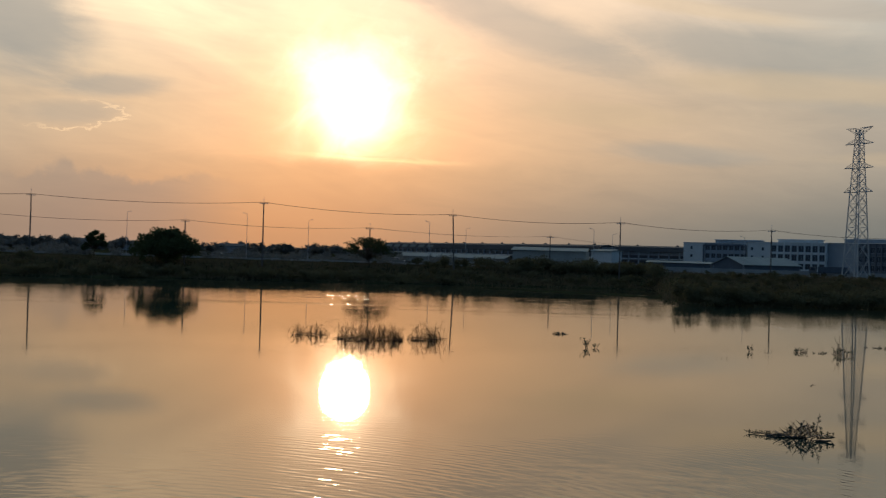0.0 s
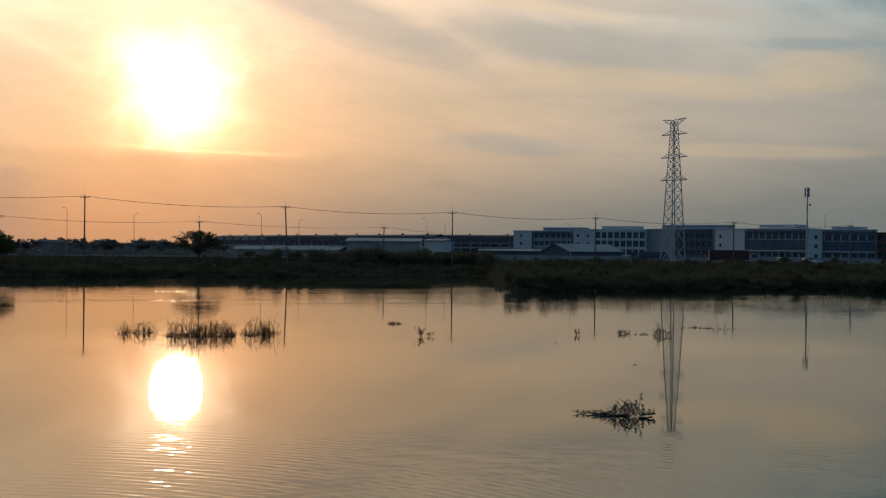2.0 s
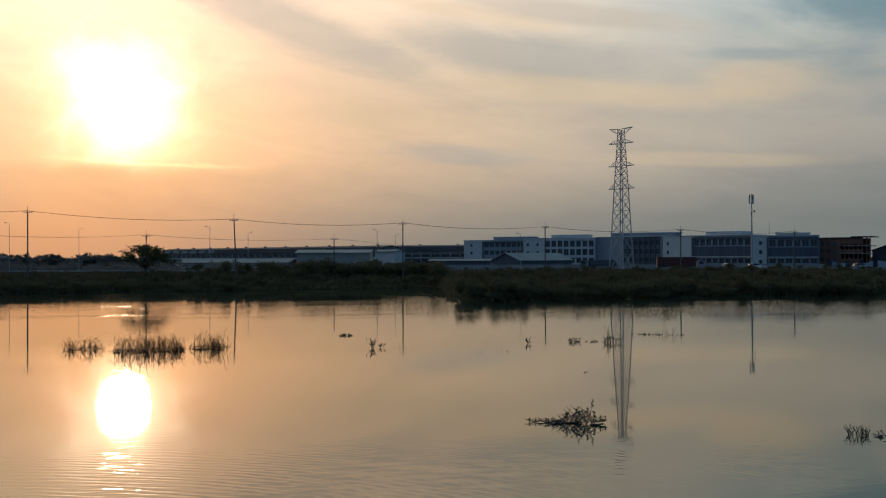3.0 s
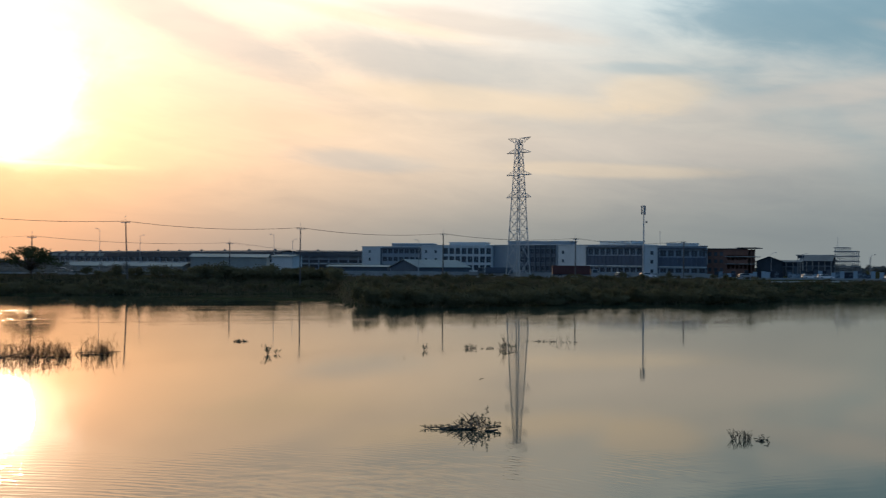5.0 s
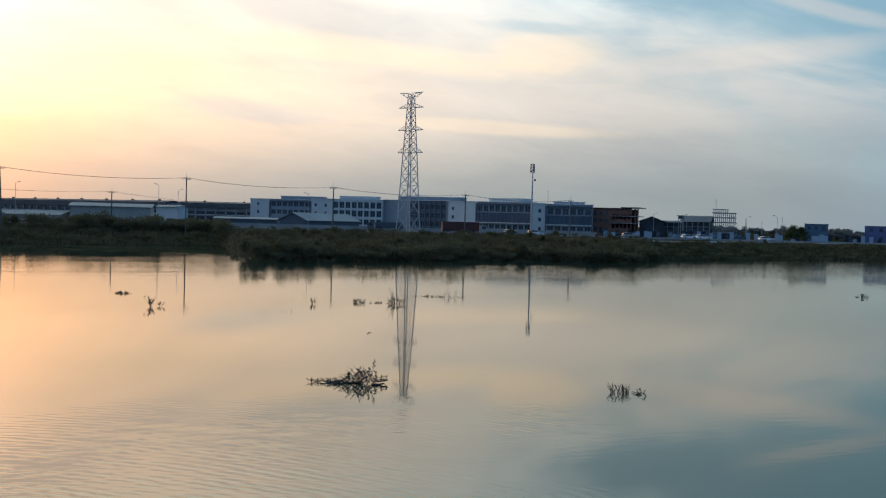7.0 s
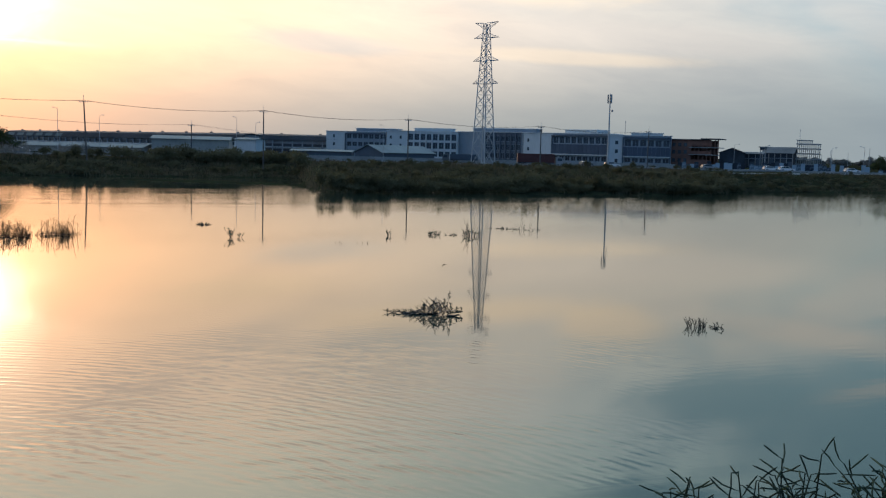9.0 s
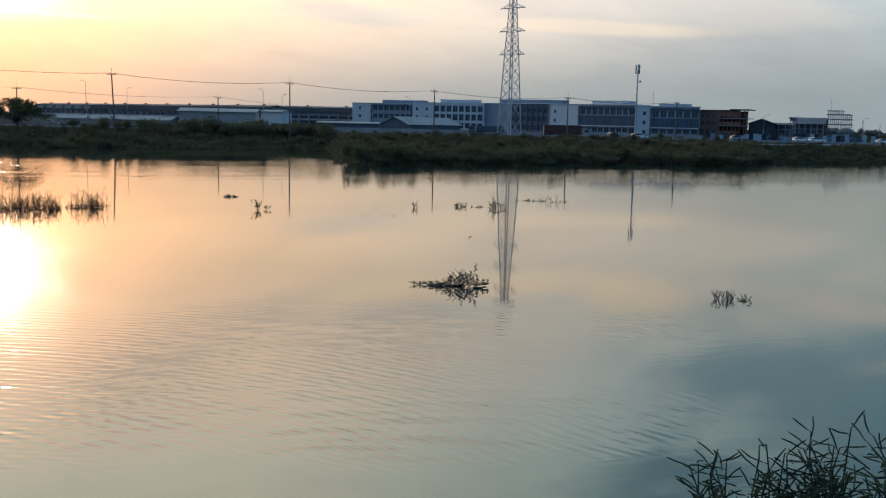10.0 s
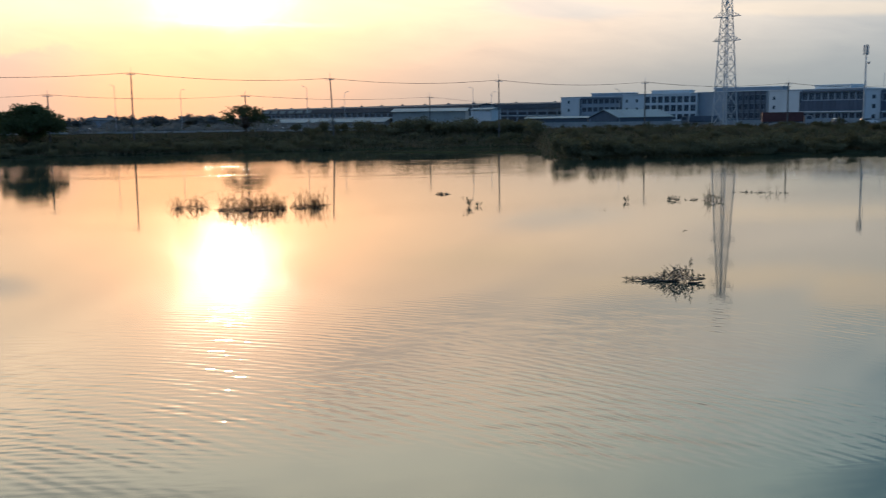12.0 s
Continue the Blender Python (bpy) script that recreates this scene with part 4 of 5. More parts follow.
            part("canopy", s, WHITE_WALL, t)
    return t, length


def small_window(t, length, x, z, wide=0.9, high=1.3):
    s = Shape()
    s.box(x - wide / 2, -0.06, z, x + wide / 2, -0.003, z + high)
    part("window", s, GLASS, t)


FLOORS = ((1.2, 3.0), (4.6, 6.6), (8.0, 10.2))
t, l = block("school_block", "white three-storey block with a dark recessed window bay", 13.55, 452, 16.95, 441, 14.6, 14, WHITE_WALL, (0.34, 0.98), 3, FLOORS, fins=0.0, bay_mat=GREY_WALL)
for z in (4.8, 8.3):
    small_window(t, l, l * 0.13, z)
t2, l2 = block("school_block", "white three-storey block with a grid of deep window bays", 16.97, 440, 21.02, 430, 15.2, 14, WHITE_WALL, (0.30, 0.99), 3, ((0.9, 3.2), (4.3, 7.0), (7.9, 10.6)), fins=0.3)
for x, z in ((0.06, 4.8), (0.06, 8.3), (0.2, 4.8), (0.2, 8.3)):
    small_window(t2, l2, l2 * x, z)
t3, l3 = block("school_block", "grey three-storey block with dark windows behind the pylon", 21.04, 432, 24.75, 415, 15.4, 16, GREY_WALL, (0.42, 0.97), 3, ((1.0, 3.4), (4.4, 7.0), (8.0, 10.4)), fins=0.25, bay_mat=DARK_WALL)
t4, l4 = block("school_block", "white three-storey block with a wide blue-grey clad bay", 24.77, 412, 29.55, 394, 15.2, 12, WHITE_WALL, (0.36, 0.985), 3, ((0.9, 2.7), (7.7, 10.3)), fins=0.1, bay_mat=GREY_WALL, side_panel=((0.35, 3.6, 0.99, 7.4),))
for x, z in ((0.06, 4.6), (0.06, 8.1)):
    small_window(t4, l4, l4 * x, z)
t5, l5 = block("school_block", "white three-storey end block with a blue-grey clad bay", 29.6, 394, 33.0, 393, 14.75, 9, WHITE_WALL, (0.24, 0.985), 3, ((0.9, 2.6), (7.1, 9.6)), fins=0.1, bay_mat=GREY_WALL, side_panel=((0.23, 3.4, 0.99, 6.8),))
for x, z in ((0.12, 0.75), (0.12, 4.4), (0.12, 7.8)):
    small_window(t5, l5, l5 * x, z, 1.1, 1.4)


def roof_box(az0, d0, az1, d1, z0, z1, mat, label):
    where, length = facing(at(az0, d0), at(az1, d1), z0)
    t = thing("roof_house", label, "roof structure", where=where)
    s = Shape()
    s.box(0, 0, 0, length, 9, z1 - z0)
    part("wall", s, mat, t)
    e = Shape()
    e.box(-0.4, -0.4, z1 - z0, length + 0.4, 9.4, z1 - z0 + 0.25)
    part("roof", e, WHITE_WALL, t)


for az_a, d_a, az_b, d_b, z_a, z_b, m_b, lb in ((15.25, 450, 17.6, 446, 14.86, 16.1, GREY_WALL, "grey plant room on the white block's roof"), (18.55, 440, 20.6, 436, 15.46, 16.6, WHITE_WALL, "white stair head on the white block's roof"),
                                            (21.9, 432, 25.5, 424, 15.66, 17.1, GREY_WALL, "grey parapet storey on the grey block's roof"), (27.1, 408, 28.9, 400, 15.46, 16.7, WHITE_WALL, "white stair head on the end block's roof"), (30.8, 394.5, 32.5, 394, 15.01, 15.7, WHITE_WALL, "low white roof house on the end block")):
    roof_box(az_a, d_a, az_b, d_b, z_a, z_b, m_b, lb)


def warehouse(label, az0, d0, az1, d1, eave, ridge, depth, panels):
    """A long hall: columns, two rows of windows with white sills, a deep dark fascia and a low roof behind it."""
    where, length = facing(at(az0, d0), at(az1, d1), LAND)
    t = thing("warehouse", label, "warehouse", where=where)
    e, rg = eave - LAND, ridge - LAND
    n = max(2, round(length / 5.0))
    step = length / n
    for box in ((0, 0.3, 0, length, 0.6, 0.9), (0, 0.3, 2.6, length, 0.6, 3.6), (0, 0.3, 5.0, length, 0.6, e), (0, depth - 0.3, 0, length, depth, e), (0, 0.6, 0, 0.3, depth - 0.3, e), (length - 0.3, 0.6, 0, length, depth - 0.3, e)):
        w = Shape()
        w.box(*box)
        part("wall", w, HALL_WALL, t)
    for i in range(n + 1):
        c = Shape()
        x = min(max(i * step, 0.25), length - 0.25)
        c.box(x - 0.25, -0.1, 0, x + 0.25, 0.297, e - 2.0)
        part("column", c, GREY_WALL, t)
    for i in range(n):
        for z0, z1 in ((0.9, 2.6), (3.6, 5.0)):
            g = Shape()
            g.box(i * step + 0.3, 0.4, z0, (i + 1) * step - 0.3, 0.5, z1)
            part("window", g, GLASS, t)
        b = Shape()
        b.box(i * step + 0.5, -0.35, 3.2, (i + 1) * step - 0.5, 0.29, 3.55)
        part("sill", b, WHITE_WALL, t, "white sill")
    f = Shape()
    f.box(-0.4, -0.5, e - 2.0, length + 0.4, 0.296, e)
    roof = part("fascia", f, SHEET_ROOF, t, "deep dark fascia")
    r = Shape()
    for y0, y1 in ((-0.5, depth / 2), (depth + 0.5, depth / 2 + 0.01)):
        k = len(r.v)
        for up in (0.02, 0.2):
            r.poly([(-0.5, y0, e + up), (length + 0.5, y0, e + up), (length + 0.5, y1, rg + up), (-0.5, y1, rg + up)], [])
        r.f += [tuple(i + k for i in q) for q in ((3, 2, 1, 0), (4, 5, 6, 7), (0, 1, 5, 4), (1, 2, 6, 5), (2, 3, 7, 6), (3, 0, 4, 7))]
    for x in (0.1, length - 0.1):
        r.poly([(x, 0.3, e), (x, depth, e), (x, depth / 2, rg)], [(0, 1, 2)])
    top = part("roof", r, SHEET_ROOF, t)
    m = max(2, round(length / 16))
    for i in range(m):
        v = Shape()
        x = length * (i + 0.5) / m
        v.rod((x, depth / 2, rg + 0.15), (x, depth / 2, rg + 0.45), 0.6, 0.6, 8)
        v.rod((x, depth / 2, rg + 0.45), (x, depth / 2, rg + 0.7), 0.8, 0.3, 8)
        part("roof_vent", v, SHEET_ROOF, top)
    for x0, x1 in panels:
        p = Shape()
        xa, xb = x0 * length, x1 * length
        p.poly([(xa, -0.56, e - 1.7), (xb, -0.56, e - 1.7), (xb + 1.6, -0.56, e - 0.25), (xa + 1.6, -0.56, e - 0.25), (xa, -0.503, e - 1.7), (xb, -0.503, e - 1.7), (xb + 1.6, -0.503, e - 0.25), (xa + 1.6, -0.503, e - 0.25)],
               [(0, 1, 2, 3), (7, 6, 5, 4), (4, 5, 1, 0), (5, 6, 2, 1), (6, 7, 3, 2), (7, 4, 0, 3)])
        part("light_panel", p, PALE_ROOF, roof, "pale translucent sheet")


warehouse("long low warehouse with a dark sheet roof and pale skylights", -3.3, 560, 8.95, 408, 11.3, 12.0, 8, [(0.01 + 0.048 * i, 0.042 + 0.048 * i) for i in range(6)])
warehouse("long low warehouse with a dark sheet roof and ridge vents", 9.45, 480, 13.9, 468, 12.2, 13.0, 26, [])


def gable_shed(name, label, az0, d0, az1, d1, eave, ridge, depth, wall, roof_mat):
    where, length = facing(at(az0, d0), at(az1, d1), LAND)
    t = thing(name, label, "shed", where=where)
    e, rg = eave - LAND, ridge - LAND
    w = Shape()
    w.poly([(0, 0, 0), (length, 0, 0), (length, depth, 0), (0, depth, 0), (0, 0, e), (length, 0, e), (length, depth, e), (0, depth, e), (0, depth / 2, rg), (length, depth / 2, rg)],
           [(0, 1, 5, 4), (1, 2, 6, 9, 5), (2, 3, 7, 6), (3, 0, 4, 8, 7), (4, 5, 9, 8), (6, 7, 8, 9), (3, 2, 1, 0)])
    part("wall", w, wall, t)
    for s0, s1 in ((-0.6, depth / 2), (depth + 0.6, depth / 2 + 0.01)):
        r = Shape()
        low = e - 0.6 * (rg - e) / (depth / 2)
        for up in (0.03, 0.18):
            r.poly([(-0.6, s0, low + up), (length + 0.6, s0, low + up), (length + 0.6, s1, rg + up), (-0.6, s1, rg + up)], [])
        r.f = [(3, 2, 1, 0), (4, 5, 6, 7), (0, 1, 5, 4), (1, 2, 6, 5), (2, 3, 7, 6), (3, 0, 4, 7)]
        part("roof", r, roof_mat, t)
    return t


gable_shed("storage_shed", "grey sheet-metal shed with a pale pitched roof", 4.0, 336, 8.15, 333, 8.7, 9.7, 14, SHED_WALL, PALE_ROOF)
gable_shed("canopy_shed", "low shed with a long pale roof", -2.5, 360, 3.5, 335, 5.6, 6.6, 7, SHED_WALL, PALE_ROOF)
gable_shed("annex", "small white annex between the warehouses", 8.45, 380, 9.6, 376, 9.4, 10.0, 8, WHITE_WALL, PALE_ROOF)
gable_shed("canopy_shed", "low shed with a pale sheet roof before the white block", 11.6, 350, 15.0, 346, 5.9, 6.4, 6, DARK_WALL, PALE_ROOF)
gable_shed("canopy_shed", "blue-grey shed with a pale pitched roof", 16.7, 330, 19.7, 366, 6.1, 8.4, 10, DARK_WALL, PALE_ROOF)
def open_bays(t, length, eave, count):
    """Posts, a rail and dark doors along the front of an open shed."""
    for i in range(count + 1):
        c = Shape()
        x = length * i / count
        c.box(x - 0.15, -0.35, 0, x + 0.15, -0.05, eave - 0.1)
        part("post", c, CONCRETE, t)
    for i in range(count):
        d = Shape()
        d.box(length * (i + 0.15) / count, -0.06, 0.2, length * (i + 0.85) / count, -0.003, eave * (0.45 + 0.2 * (i % 2)))
        part("door", d, DARK_WALL if i % 3 else SHEET_ROOF, t)
    k = Shape()
    k.box(0, -0.36, eave * 0.66, length, -0.061, eave * 0.66 + 0.22)
    part("rail", k, GREY_WALL, t)


gable_shed("house", "small dark house with its gable towards the road", 36.97, 402, 36.97, 420, 9.2, 11.0, 9.5, SHED_DARK, HAZY_ROOF)
t = gable_shed("hall", "dark blue-grey hall with a shallow roof", 37.9, 424, 39.45, 423, 9.6, 12.0, 18, SHED_DARK, HAZY_ROOF)
open_bays(t, 11.4, 5.9, 5)
t = gable_shed("shed", "low dark flat shed between a house and a hall", 35.75, 414, 37.88, 414, 9.0, 9.6, 8, SHED_DARK, HAZY_ROOF)
open_bays(t, 15.3, 5.3, 6)
def tank_tower(az, d, top):
    t = thing("tank_tower", "small concrete tower with a flat capped head between dark sheds", "tower", where=pose(*at(az, d, LAND), 0, 0, -az))
    h = top - LAND
    for x in (-1.1, 0.8):
        for y in (-1.0, 0.9):
            c = Shape()
            c.box(x, y, 0, x + 0.3, y + 0.3, h - 1.4)
            part("column", c, CONCRETE, t)
    b = Shape()
    b.box(-1.2, -1.1, h - 1.397, 1.2, 1.3, h - 0.35)
    part("tank", b, DARK_WALL, t)
    k = Shape()
    k.box(-1.7, -1.6, h - 0.347, 1.7, 1.8, h)
    part("cap", k, CONCRETE, t)


tank_tower(37.9, 408, 11.9)
for az_h, d_h, z_h in ((-22.6, 560, 8.4), (-20.9, 575, 9.2), (-17.9, 560, 8.0), (-12.6, 540, 8.6), (-24.5, 560, 9.0), (-28, 560, 9.0)):
    gable_shed("house", "distant grey house with a low roof among trees", az_h, d_h, az_h + 1.3, d_h, z_h - 1.2, z_h, 9, GREY_WALL, SHEET_ROOF)


def brick_building():
    where, length = facing(at(32.95, 402), at(35.55, 398), LAND)
    t = thing("brick_building", "unfinished red brick building with open bays and a flat overhanging roof", "building", where=where)
    h = 10.2
    w = Shape()
    w.box(0, 0, 0, length * 0.42, 0.4, h)
    w.box(0, 0.4, 0, 0.4, 12, h)
    w.box(0, 11.6, 0, length * 0.85, 12, h)
    w.box(length * 0.42, 0, 0, length * 0.86, 0.4, 2.6)
    w.box(length * 0.42, 0, 4.6, length * 0.86, 0.4, 6.0)
    w.box(length * 0.42, 0, 8.0, length * 0.86, 0.4, h)
    part("wall", w, BRICK_WALL, t)
    for i in range(8):
        c = Shape()
        x = length * (0.42 + 0.58 * i / 7) - (0.4 if i == 7 else 0)
        c.box(x, -0.05, 0, x + 0.4, 0.35, h)
        part("column", c, BRICK_WALL, t)
    for z in (4.4, 7.2):
        s = Shape()
        s.box(length * 0.4, -0.5, z, length, 11.5, z + 0.25)
        part("floor_slab", s, CONCRETE, t)
    r = Shape()
    r.box(-0.4, -0.6, h, length * 0.7, 12.4, h + 0.3)
    r.box(length * 0.64, -1.0, h + 0.31, length + 0.5, 12.4, h + 0.65)
    part("roof", r, SHEET_ROOF, t)
    for z in (1.6, 4.8, 7.6):
        for k in (0.08, 0.2, 0.32):
            g = Shape()
            g.box(length * k - 0.6, -0.04, z, length * k + 0.6, -0.003, z + 1.4)
            part("window", g, GLASS, t)


brick_building()


def concrete_frame():
    where, length = facing(at(39.65, 430), at(40.7, 429), LAND)
    t = thing("concrete_frame", "bare concrete frame of an unfinished four-storey building", "building frame", where=where)
    for j, y in enumerate((0, 6)):
        for i in range(6):
            c = Shape()
            x = length * i / 5
            c.box(x - 0.15, y - 0.15, 0, x + 0.15, y + 0.15, 11.3 if i < 4 else 10.0)
            part("column", c, CONCRETE, t)
    for z in (1.6, 3.7, 5.8, 7.8, 9.7):
        s = Shape()
        for y in (-0.2, 5.8):
            s.box(-0.6, y, z, length + 0.5, y + 0.35, z + 0.45)
        for i in range(6):
            x = length * i / 5
            s.box(x - 0.15, 0.1, z + 0.01, x + 0.15, 5.8, z + 0.28)
        part("beam", s, CONCRETE, t)
    s = Shape()
    for y in (-0.2, 5.8):
        s.box(-0.6, y, 11.3, length * 0.66, y + 0.35, 11.6)
    part("beam", s, CONCRETE, t)


concrete_frame()


# ---- walls, fences and cabins along the road ----
def boundary_wall():
    where, length = facing(at(8.2, 318), at(33.3, 322), LAND)
    t = thing("boundary_wall", "grey concrete boundary wall with posts behind the road", "wall", where=where)
    n = round(length / 4)
    for i in range(n):
        s = Shape()
        s.box(i * length / n + 0.15, 0.05, -0.3, (i + 1) * length / n - 0.15, 0.2, 1.15)
        part("panel", s, CONCRETE, t)
        p = Shape()
        p.box(i * length / n - 0.15, 0, -0.3, i * length / n + 0.15, 0.28, 1.28)
        part("post", p, CONCRETE, t)


boundary_wall()


def hoarding():
    where, length = facing(at(33.4, 322), at(50, 350), LAND)
    t = thing("site_hoarding", "blue and white printed sheet hoarding along the building site", "fence", where=where)
    n = round(length / 1.3)
    s = Shape()
    s.box(0, 0, -0.2, length / n - 0.03, 0.06, 2.0)
    me = s.mesh("panel", BLUE_SHEET)
    r = random.Random(9)
    for i in range(n):
        if r.random() < (0.95 if i < n * 0.45 else 0.5):
            p = part("panel", me, None, t)
            p.matrix_basis = pose(i * length / n, r.uniform(-0.05, 0.05), 0) @ Matrix.Diagonal((1, 1, r.choice((0.7, 0.95, 1.0, 1.05, 1.2)), 1))


hoarding()


def site_cabin(az0, d0, az1, d1, top, label, paint):
    where, length = facing(at(az0, d0), at(az1, d1), LAND)
    t = thing("site_cabin", label, "site cabin", "site cabins", where=where)
    h = (top - LAND) / 2
    for k in range(2):
        b = Shape()
        b.box(0, 0, k * h + 0.02, length, 3, (k + 1) * h - 0.1)
        body = part("cabin", b, paint, t)
        for i in range(3):
            g = Shape()
            x = length * (0.2 + 0.3 * i)
            g.box(x - 0.5, -0.04, k * h + h * 0.35, x + 0.5, -0.003, k * h + h * 0.75)
            part("window", g, GLASS, body)
    r = Shape()
    r.box(-0.2, -0.2, 2 * h - 0.09, length + 0.2, 3.2, 2 * h + 0.08)
    part("roof", r, PALE_ROOF, t)


site_cabin(44.4, 345, 45.6, 345, 9.4, "two blue site cabins stacked behind the hoarding", BLUE_CABIN)
site_cabin(47.4, 350, 49.0, 350, 9.2, "two violet-blue site cabins stacked behind the hoarding", VIOLET_CABIN)


# ---- vehicles ----
def wheel(parent, x, y, r=0.33, w=0.2):
    s = Shape()
    s.rod((x, y - w / 2, r), (x, y + w / 2, r), r, r, 14)
    t = part("wheel", s, RUBBER, parent)
    q = Shape()
    q.rod((x, y - w / 2 - 0.01, r), (x, y + w / 2 + 0.01, r), r * 0.55, r * 0.55, 10)
    part("rim", q, SILVER_PAINT, t)


def car(az, d, turn, paint, label, z=LAND + 0.12):
    t = thing("car", label, "car", "cars on the road", where=pose(*at(az, d, z), 0, 0, turn))
    b = Shape()
    b.prism([(-2.15, 0.3), (-1.75, 0.22), (1.8, 0.22), (2.2, 0.35), (2.22, 0.65), (1.95, 0.82), (1.0, 0.92), (-1.7, 0.98), (-2.15, 0.92), (-2.22, 0.6)], -0.85, 0.85)
    b.prism([(1.0, 0.92), (0.35, 1.42), (-1.0, 1.48), (-1.75, 1.35), (-2.05, 0.94)], -0.72, 0.72)
    part("body", b, paint, t)
    for y in (-0.735, 0.72):
        g = Shape()
        g.prism([(0.75, 0.97), (0.28, 1.36), (-0.95, 1.41), (-1.6, 1.3), (-1.8, 1.0)], y, y + 0.015)
        part("window", g, GLASS, t)
    for k, x in (("windscreen", 0.71), ("rear_window", -1.93)):
        g = Shape()
        lean = -0.30 if x > 0 else 0.12
        g.poly([(x + 0.02, -0.62, 1.0), (x + 0.02, 0.62, 1.0), (x + lean + 0.02, 0.60, 1.36), (x + lean + 0.02, -0.60, 1.36), (x - 0.2, -0.62, 0.98), (x - 0.2, 0.62, 0.98), (x + lean - 0.2, 0.60, 1.34), (x + lean - 0.2, -0.60, 1.34)],
               [(0, 1, 2, 3), (7, 6, 5, 4), (4, 5, 1, 0), (5, 6, 2, 1), (6, 7, 3, 2), (7, 4, 0, 3)])
        part(k, g, GLASS, t)
    for name, x0, x1, mat in (("headlight", 2.05, 2.235, LAMP_GLASS), ("tail_light", -2.235, -2.1, RED_PAINT)):
        for y in (-0.66, 0.66):
            g = Shape()
            g.box(x0, y - 0.16, 0.62, x1, y + 0.16, 0.78)
            part(name, g, mat, t)
    for x0, x1 in ((2.1, 2.27), (-2.27, -2.1)):
        g = Shape()
        g.box(x0, -0.8, 0.32, x1, 0.8, 0.52)
        part("bumper", g, RUBBER, t)
    for x in (-1.4, 1.35):
        for y in (-0.78, 0.78):
            wheel(t, x, y)


ROAD_TURN = -12
car(29.8, 284, ROAD_TURN, WHITE_PAINT, "white car parked beside the boundary wall", LAND + 0.12)
car(28.35, 288, ROAD_TURN + 30, GREY_PAINT, "dark grey car parked beside a lorry")
car(35.1, 292, ROAD_TURN, SILVER_PAINT, "silver car on the far road")
car(38.35, 296, ROAD_TURN, WHITE_PAINT, "white car on the far road")
car(39.15, 296, ROAD_TURN, WHITE_PAINT, "white car following another on the far road")
car(42.45, 305, ROAD_TURN, WHITE_PAINT, "white car beside a low dark tree")
car(-2.6, 300, ROAD_TURN, WHITE_PAINT, "white car beside the flat-topped tree")
car(-12.6, 300, ROAD_TURN, SILVER_PAINT, "silver car on the far road")


def lorry(az, d, turn, box_mat, label, length, high, cab_side, cab_mat):
    t = thing("lorry", label, "lorry", "parked lorries", where=pose(*at(az, d, LAND), 0, 0, turn))
    c = Shape()
    c.box(-length / 2, -0.9, 0.75, length / 2, 0.9, 0.98)
    part("chassis", c, DARK_WALL, t)
    b = Shape()
    b.box(-length / 2, -1.22, 0.99, length / 2, 1.22, high)
    box = part("container", b, box_mat, t)
    n = round(length / 0.6)
    for i in range(n):
        r = Shape()
        x = -length / 2 + length * (i + 0.5) / n
        r.box(x - 0.12, -1.27, 1.1, x + 0.12, -1.223, high - 0.12)
        part("rib", r, box_mat, box)
    k = Shape()
    s = cab_side
    x0 = s * (length / 2 + 0.3)
    k.prism([(x0, 0.6), (x0 + s * 2.0, 0.6), (x0 + s * 2.1, 1.4), (x0 + s * 1.75, 2.5), (x0, 2.6)], -1.15, 1.15)
    cab = part("cab", k, cab_mat, t)
    g = Shape()
    g.prism([(x0 + s * 0.5, 1.5), (x0 + s * 1.8, 1.5), (x0 + s * 1.55, 2.3), (x0 + s * 0.5, 2.3)], -1.17, -1.153)
    part("window", g, GLASS, cab)
    for x in (-length * 0.42, -length * 0.3, length * 0.35, x0 + s * 1.2):
        for y in (-0.95, 0.95):
            wheel(t, x, y, 0.48, 0.28)


lorry(25.5, 276, -20, RED_PAINT, "lorry with a dark red ribbed container parked before the white blocks", 10.2, 3.35, 1, SILVER_PAINT)
lorry(21.4, 308, -20, DARK_WALL, "lorry with a dark box body parked by the wall", 8.5, 2.6, -1, GREY_PAINT)


